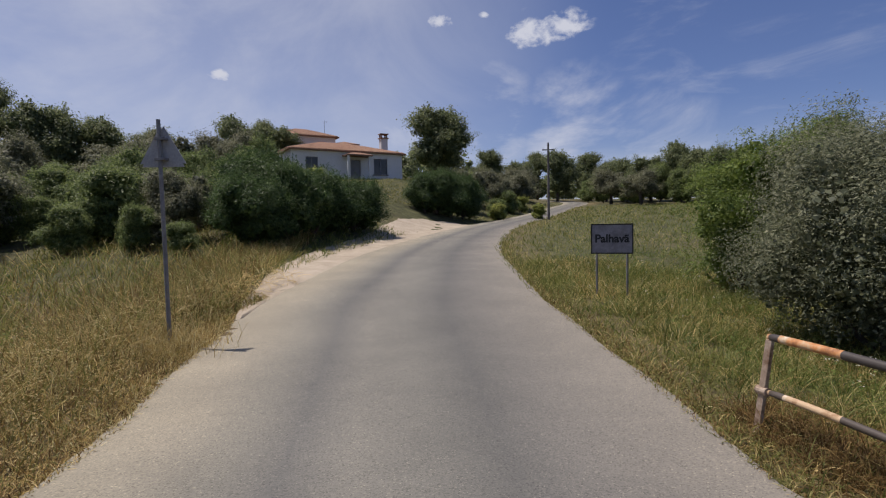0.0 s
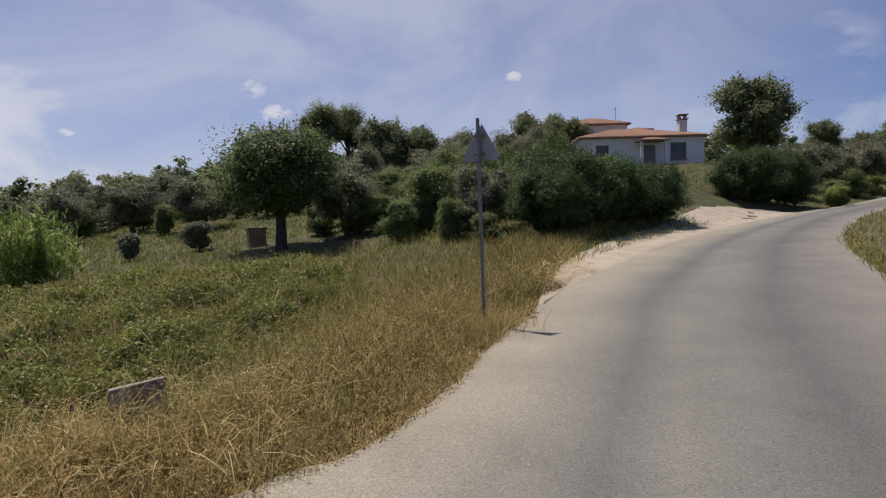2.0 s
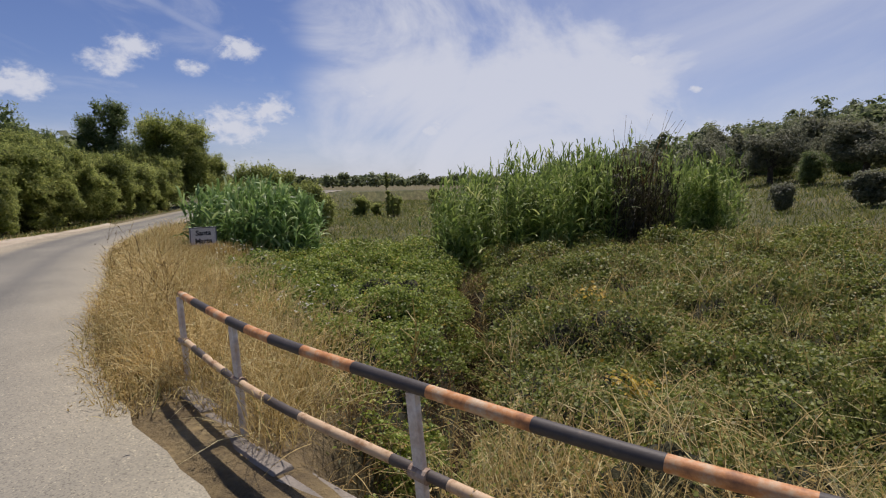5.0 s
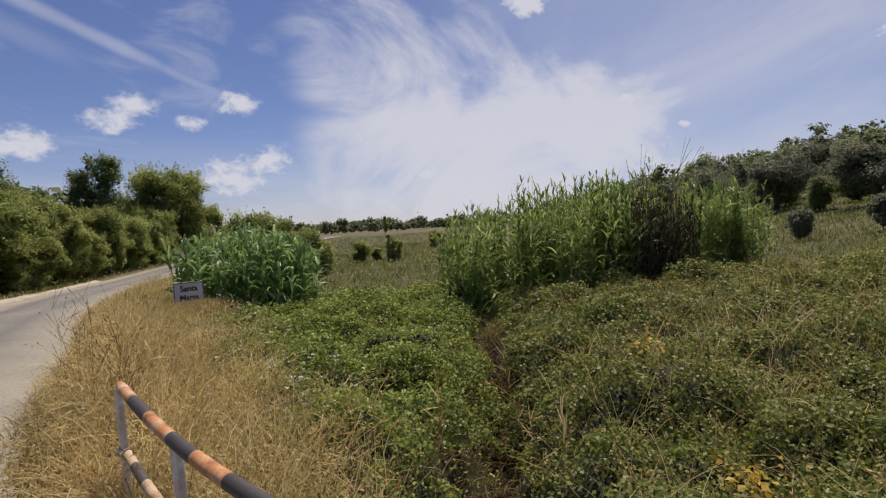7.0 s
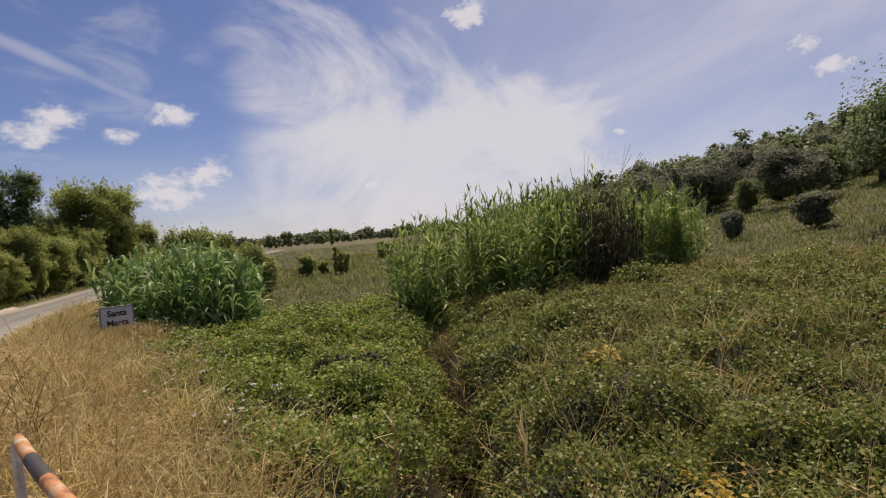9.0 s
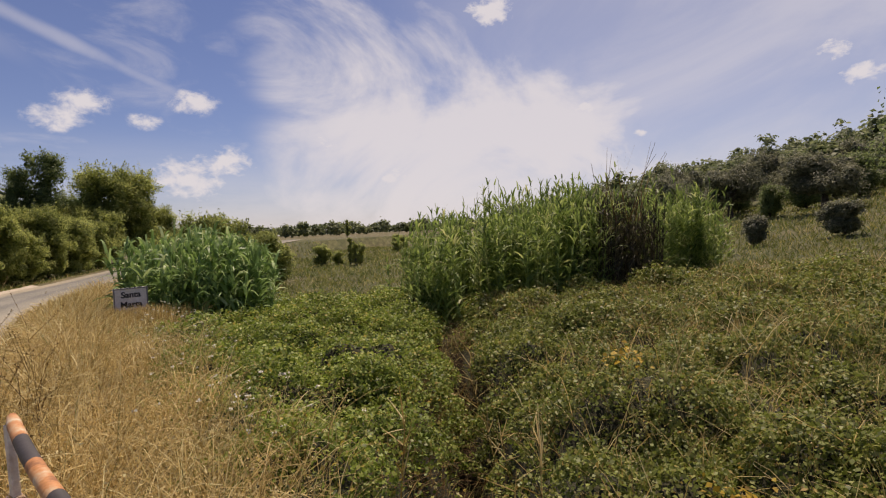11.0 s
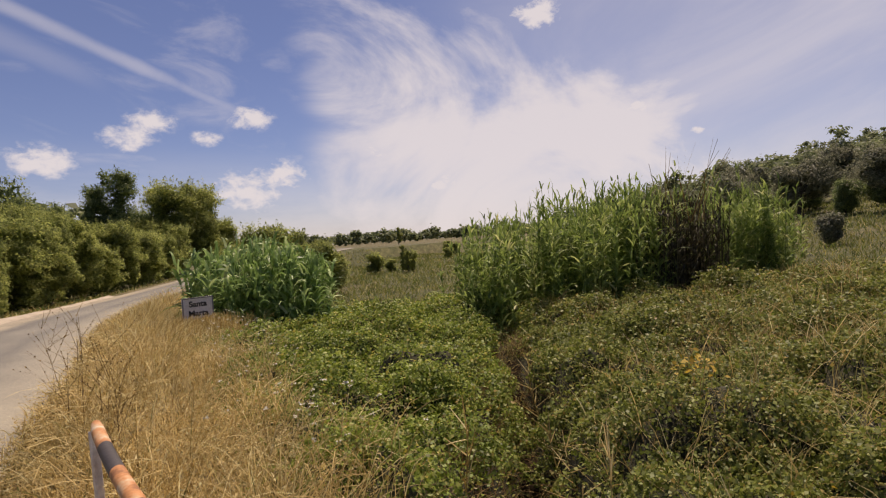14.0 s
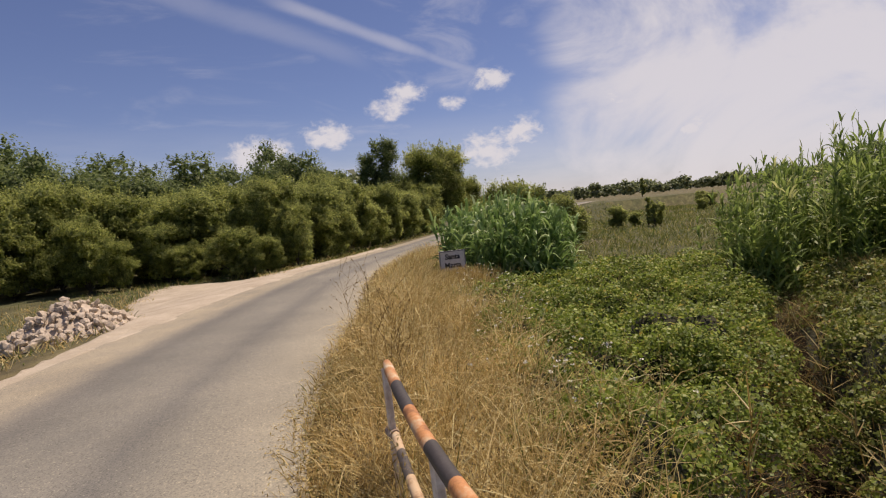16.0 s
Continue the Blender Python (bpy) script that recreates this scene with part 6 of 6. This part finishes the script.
for k, run in enumerate((0.62, 0.35, 0.78, 0.5, 0.28, 0.66, 0.42, 0.6)):
    m = pose(-3.52 - 0.10 * ((at + run / 2) / 2.1) ** 2, -4.15, 0, 0, 0, 8.0 * (at + run / 2) / 2.1 * 0.7) @ pose(rg.uniform(-0.015, 0.015), at + run / 2, rg.uniform(-0.03, 0.005), rg.uniform(-2, 2), rg.uniform(-3, 3), rg.uniform(-1.5, 1.5))
    box(bm, 0, 0, -0.125, rg.uniform(0.13, 0.17), run - 0.02, 0.25, 0.02, m)
    at += run
kerb = tagged(part("bridge_kerb", bm, MAT_CONCRETE), "cracked concrete kerb under the railing", "kerb", kind="structure")
bm = bmesh.new()
m = pose(0.67, 3.73, 0, 0, 0, math.degrees(math.atan2(-2.15, 2.66)))
box(bm, 0, 0, -0.20, 3.5, 0.18, 0.28, 0.02, m)
tagged(part("bridge_kerb", bm, MAT_CONCRETE), "cracked concrete kerb under the railing", "kerb", kind="structure")
bm = bmesh.new()
box(bm, -3.72, -5.35, -0.62, 0.22, 1.5, 0.9, 0.02)
box(bm, -3.72, -2.75, -0.62, 0.22, 1.6, 0.9, 0.02)
box(bm, -3.72, -4.05, -0.35, 0.22, 1.1, 0.34, 0.01)
tagged(part("culvert_headwall", bm, MAT_CONCRETE), "stained concrete headwall of a culvert", "culvert", kind="structure")


# ---- marker stone ----
bm = bmesh.new()
box(bm, 0, 0, 0.26, 0.13, 0.42, 0.86, 0.02)
for v in bm.verts:
    v.co += Vector((0.006 * math.sin(31 * v.co.y + 9 * v.co.z), 0.008 * math.sin(27 * v.co.z), 0.02 * v.co.y + 0.006 * math.sin(40 * v.co.y)))
stone = tagged(part("marker_stone", bm, MAT_STONE), "weathered grey stone slab standing in dry grass", "marker stone")
stone.matrix_basis = pose(-5.18, -0.95, 0.37 - 0.69, 4, -6, 6)


# ---- signs ----
def lettering(text, size, mat, parent, m, name="lettering"):
    cu = bpy.data.curves.new(name, "FONT")
    cu.body, cu.size, cu.align_x, cu.align_y, cu.extrude = text, size, "CENTER", "CENTER", 0.002
    cu.offset = 0.032 * size
    ob = new(name, cu)
    bpy.context.view_layer.update()
    me = bpy.data.meshes.new_from_object(ob.evaluated_get(bpy.context.evaluated_depsgraph_get()))
    bpy.data.objects.remove(ob)
    o = new(name, me)
    o.matrix_basis = m
    return finish(o, mat, parent)


def place_sign(name, x, y, facing, z0, width, height, bottom, lines, size, label, face, edge=MAT_BLACK):
    """A flat plate on two posts; facing is the way its face looks, in degrees from -y."""
    root = empty(name, x, y, z0, facing)
    bm = bmesh.new()
    box(bm, 0, 0, bottom + height / 2, width, 0.03, height, 0.006)
    part("plate", bm, face, root)
    for k, (cx, cz, sx, sz) in enumerate(((0, height - 0.012, width, 0.024), (0, 0.012, width, 0.024), (-width / 2 + 0.012, height / 2, 0.024, height - 0.05), (width / 2 - 0.012, height / 2, 0.024, height - 0.05))):
        bm = bmesh.new()
        box(bm, cx, -0.018, bottom + cz, sx, 0.008, sz)
        part("border", bm, edge, root, "painted border")
    for sx in (-0.36, 0.36):
        bm = bmesh.new()
        tube(bm, (sx * width, 0.035, -0.3), (sx * width, 0.035, bottom + height * 0.8), 0.022, 0.022, 10)
        part("post", bm, MAT_GALV, root, "thin grey steel post")
    for i, line in enumerate(lines):
        zz = bottom + height * (0.5 if len(lines) == 1 else (0.70, 0.29)[i])
        lettering(line, size, MAT_BLACK, root, pose(0, -0.017, zz, 90, 0, 0))
    return tagged(root, label, "road sign")


place_sign("village_sign", -3.96, 9.98, math.degrees(math.atan2(0.30, 0.72)), one_height(-3.96, 9.98), 0.78, 0.58, 0.88, ["Palhavã"], 0.215, "grimy grey village name sign on two posts", MAT_PLATE)
place_sign("village_sign", -7.83, -14.18, 172, 0.0, 0.60, 0.46, 0.17, ["Santa", "Marta"], 0.160, "pale grey village name sign in front of reeds", MAT_LIFTED_PLATE, MAT_FRAME)

# triangular warning sign, seen from behind
root = empty("warning_sign", -7.60, 3.26, one_height(-7.60, 3.26), 0)
bm = bmesh.new()
tube(bm, (0, 0, -0.3), (-0.03, -0.02, 3.14), 0.028, 0.027, 12)
part("post", bm, MAT_GALV, root)
bm = bmesh.new()
corners = [(-0.34, 0), (0.34, 0), (0.0, 0.60)]
ring = [bm.verts.new((cx, yy, cz)) for yy in (-0.006, 0.006) for cx, cz in corners]
bm.faces.new(ring[:3])
bm.faces.new(ring[5:2:-1])
for i in range(3):
    bm.faces.new((ring[i], ring[3 + i], ring[3 + (i + 1) % 3], ring[(i + 1) % 3]))
bmesh.ops.recalc_face_normals(bm, faces=bm.faces)
bmesh.ops.bevel(bm, geom=[e for e in bm.edges if abs(e.verts[0].co.y - e.verts[1].co.y) > 0.005], offset=0.05, segments=4, affect="EDGES")
plate = part("plate", bm, MAT_SIGNBACK, root, "bare grey back of a triangular plate")
plate.matrix_basis = pose(-0.02, 0.0, 2.50, 0, 0, 40) @ Matrix.Translation((0, 0.045, 0))
for zz in (2.60, 2.88):
    bm = bmesh.new()
    box(bm, 0, 0, zz, 0.16, 0.085, 0.035, 0.004)
    c = part("clamp", bm, MAT_GALV, root)
    c.matrix_basis = pose(-0.02, 0, 0, 0, 0, 32)
tagged(root, "triangular warning sign seen from behind, on a leaning post", "road sign")

# utility pole
root = empty("utility_pole", -19.8, 37.15, one_height(-19.8, 37.15) - 0.1)
bm = bmesh.new()
tube(bm, (0, 0, -0.3), (0, 0, 6.1), 0.105, 0.07, 12)
part("pole", bm, MAT_POLE, root)
bm = bmesh.new()
box(bm, 0, 0, 5.55, 0.9, 0.07, 0.08, 0.01)
part("crossarm", bm, MAT_POLE, root).rotation_euler[2] = 0.6
for s in (-0.38, 0.0, 0.38):
    bm = bmesh.new()
    tube(bm, (s * math.cos(0.6), s * math.sin(0.6), 5.59), (s * math.cos(0.6), s * math.sin(0.6), 5.72), 0.035, 0.02, 8)
    part("insulator", bm, MAT_WALL, root, "pale glazed insulator")
tagged(root, "thin grey utility pole with a short crossarm", "utility pole")

# well block under the tree
root = empty("well", -28.4, 0.3, one_height(-28.4, 0.3), 8, 0.88)
bm = bmesh.new()
box(bm, 0, 0, 0.45, 0.95, 0.95, 1.0, 0.04)
part("body", bm, MAT_WELL, root)
bm = bmesh.new()
box(bm, 0, 0, 1.0, 1.1, 1.1, 0.12, 0.03)
part("lid", bm, MAT_CONCRETE, root, "pale concrete cover slab")
tagged(root, "small square rendered well block in the field", "well")
root = empty("well", -23.3, 10.9, one_height(-23.3, 10.9), 30)
bm = bmesh.new()
box(bm, 0, 0, 0.4, 0.8, 0.8, 0.9, 0.04)
part("body", bm, MAT_CONCRETE, root)
bm = bmesh.new()
box(bm, 0, 0, 0.88, 0.95, 0.95, 0.08, 0.02)
part("lid", bm, MAT_CONCRETE, root, "pale concrete cover slab")
tagged(root, "small grey concrete well block beside bushes", "well")


# ---- heap of pale stones ----
rg = np.random.default_rng(55)
root = empty("stone_heap", -0.62, -14.85, one_height(-0.62, -14.85), 30, 0.95)
rocks = []
for k in range(6):
    bm = bmesh.new()
    bmesh.ops.create_icosphere(bm, subdivisions=1, radius=1.0)
    for v in bm.verts:
        v.co *= 0.7 + 0.5 * rg.uniform()
        v.co.z *= 0.7
    me = bpy.data.meshes.new("stone")
    bm.to_mesh(me)
    bm.free()
    me.materials.append(MAT_RUBBLE)
    rocks.append(me)


def heap_top(x, y):
    return 0.74 * max(0.0, 1 - (x * x / 1.35 + y * y / 0.85) ** 0.62)


for k in range(290):
    a, r = rg.uniform(0, 2 * np.pi), np.sqrt(rg.uniform(0, 1)) * (1.12 if k % 9 == 0 else 1.0)
    px, py = 1.15 * r * math.cos(a), 0.92 * r * math.sin(a)
    o = new("stone", rocks[k % 6])
    o.parent = root
    size = rg.uniform(0.04, 0.095)
    o.matrix_basis = pose(px, py, heap_top(px, py) + size * rg.uniform(-0.2, 0.5), *rg.uniform(0, 360, 3)) @ Matrix.Diagonal((size, size * 1.3, size, 1))
tagged(root, "heap of pale broken stones beside the lane", "stone heap")
bm = bmesh.new()
bmesh.ops.create_circle(bm, cap_ends=True, cap_tris=True, segments=28, radius=1.0)
bmesh.ops.subdivide_edges(bm, edges=bm.edges, cuts=4, use_grid_fill=True)
for v in bm.verts:
    v.co = Vector((v.co.x * 1.12, v.co.y * 0.9, 0))
    v.co.z = heap_top(v.co.x, v.co.y) - 0.07 + 0.02 * math.sin(23 * v.co.x + 17 * v.co.y)
part("rubble_fill", bm, MAT_RUBBLE, root, "fine rubble between the stones")
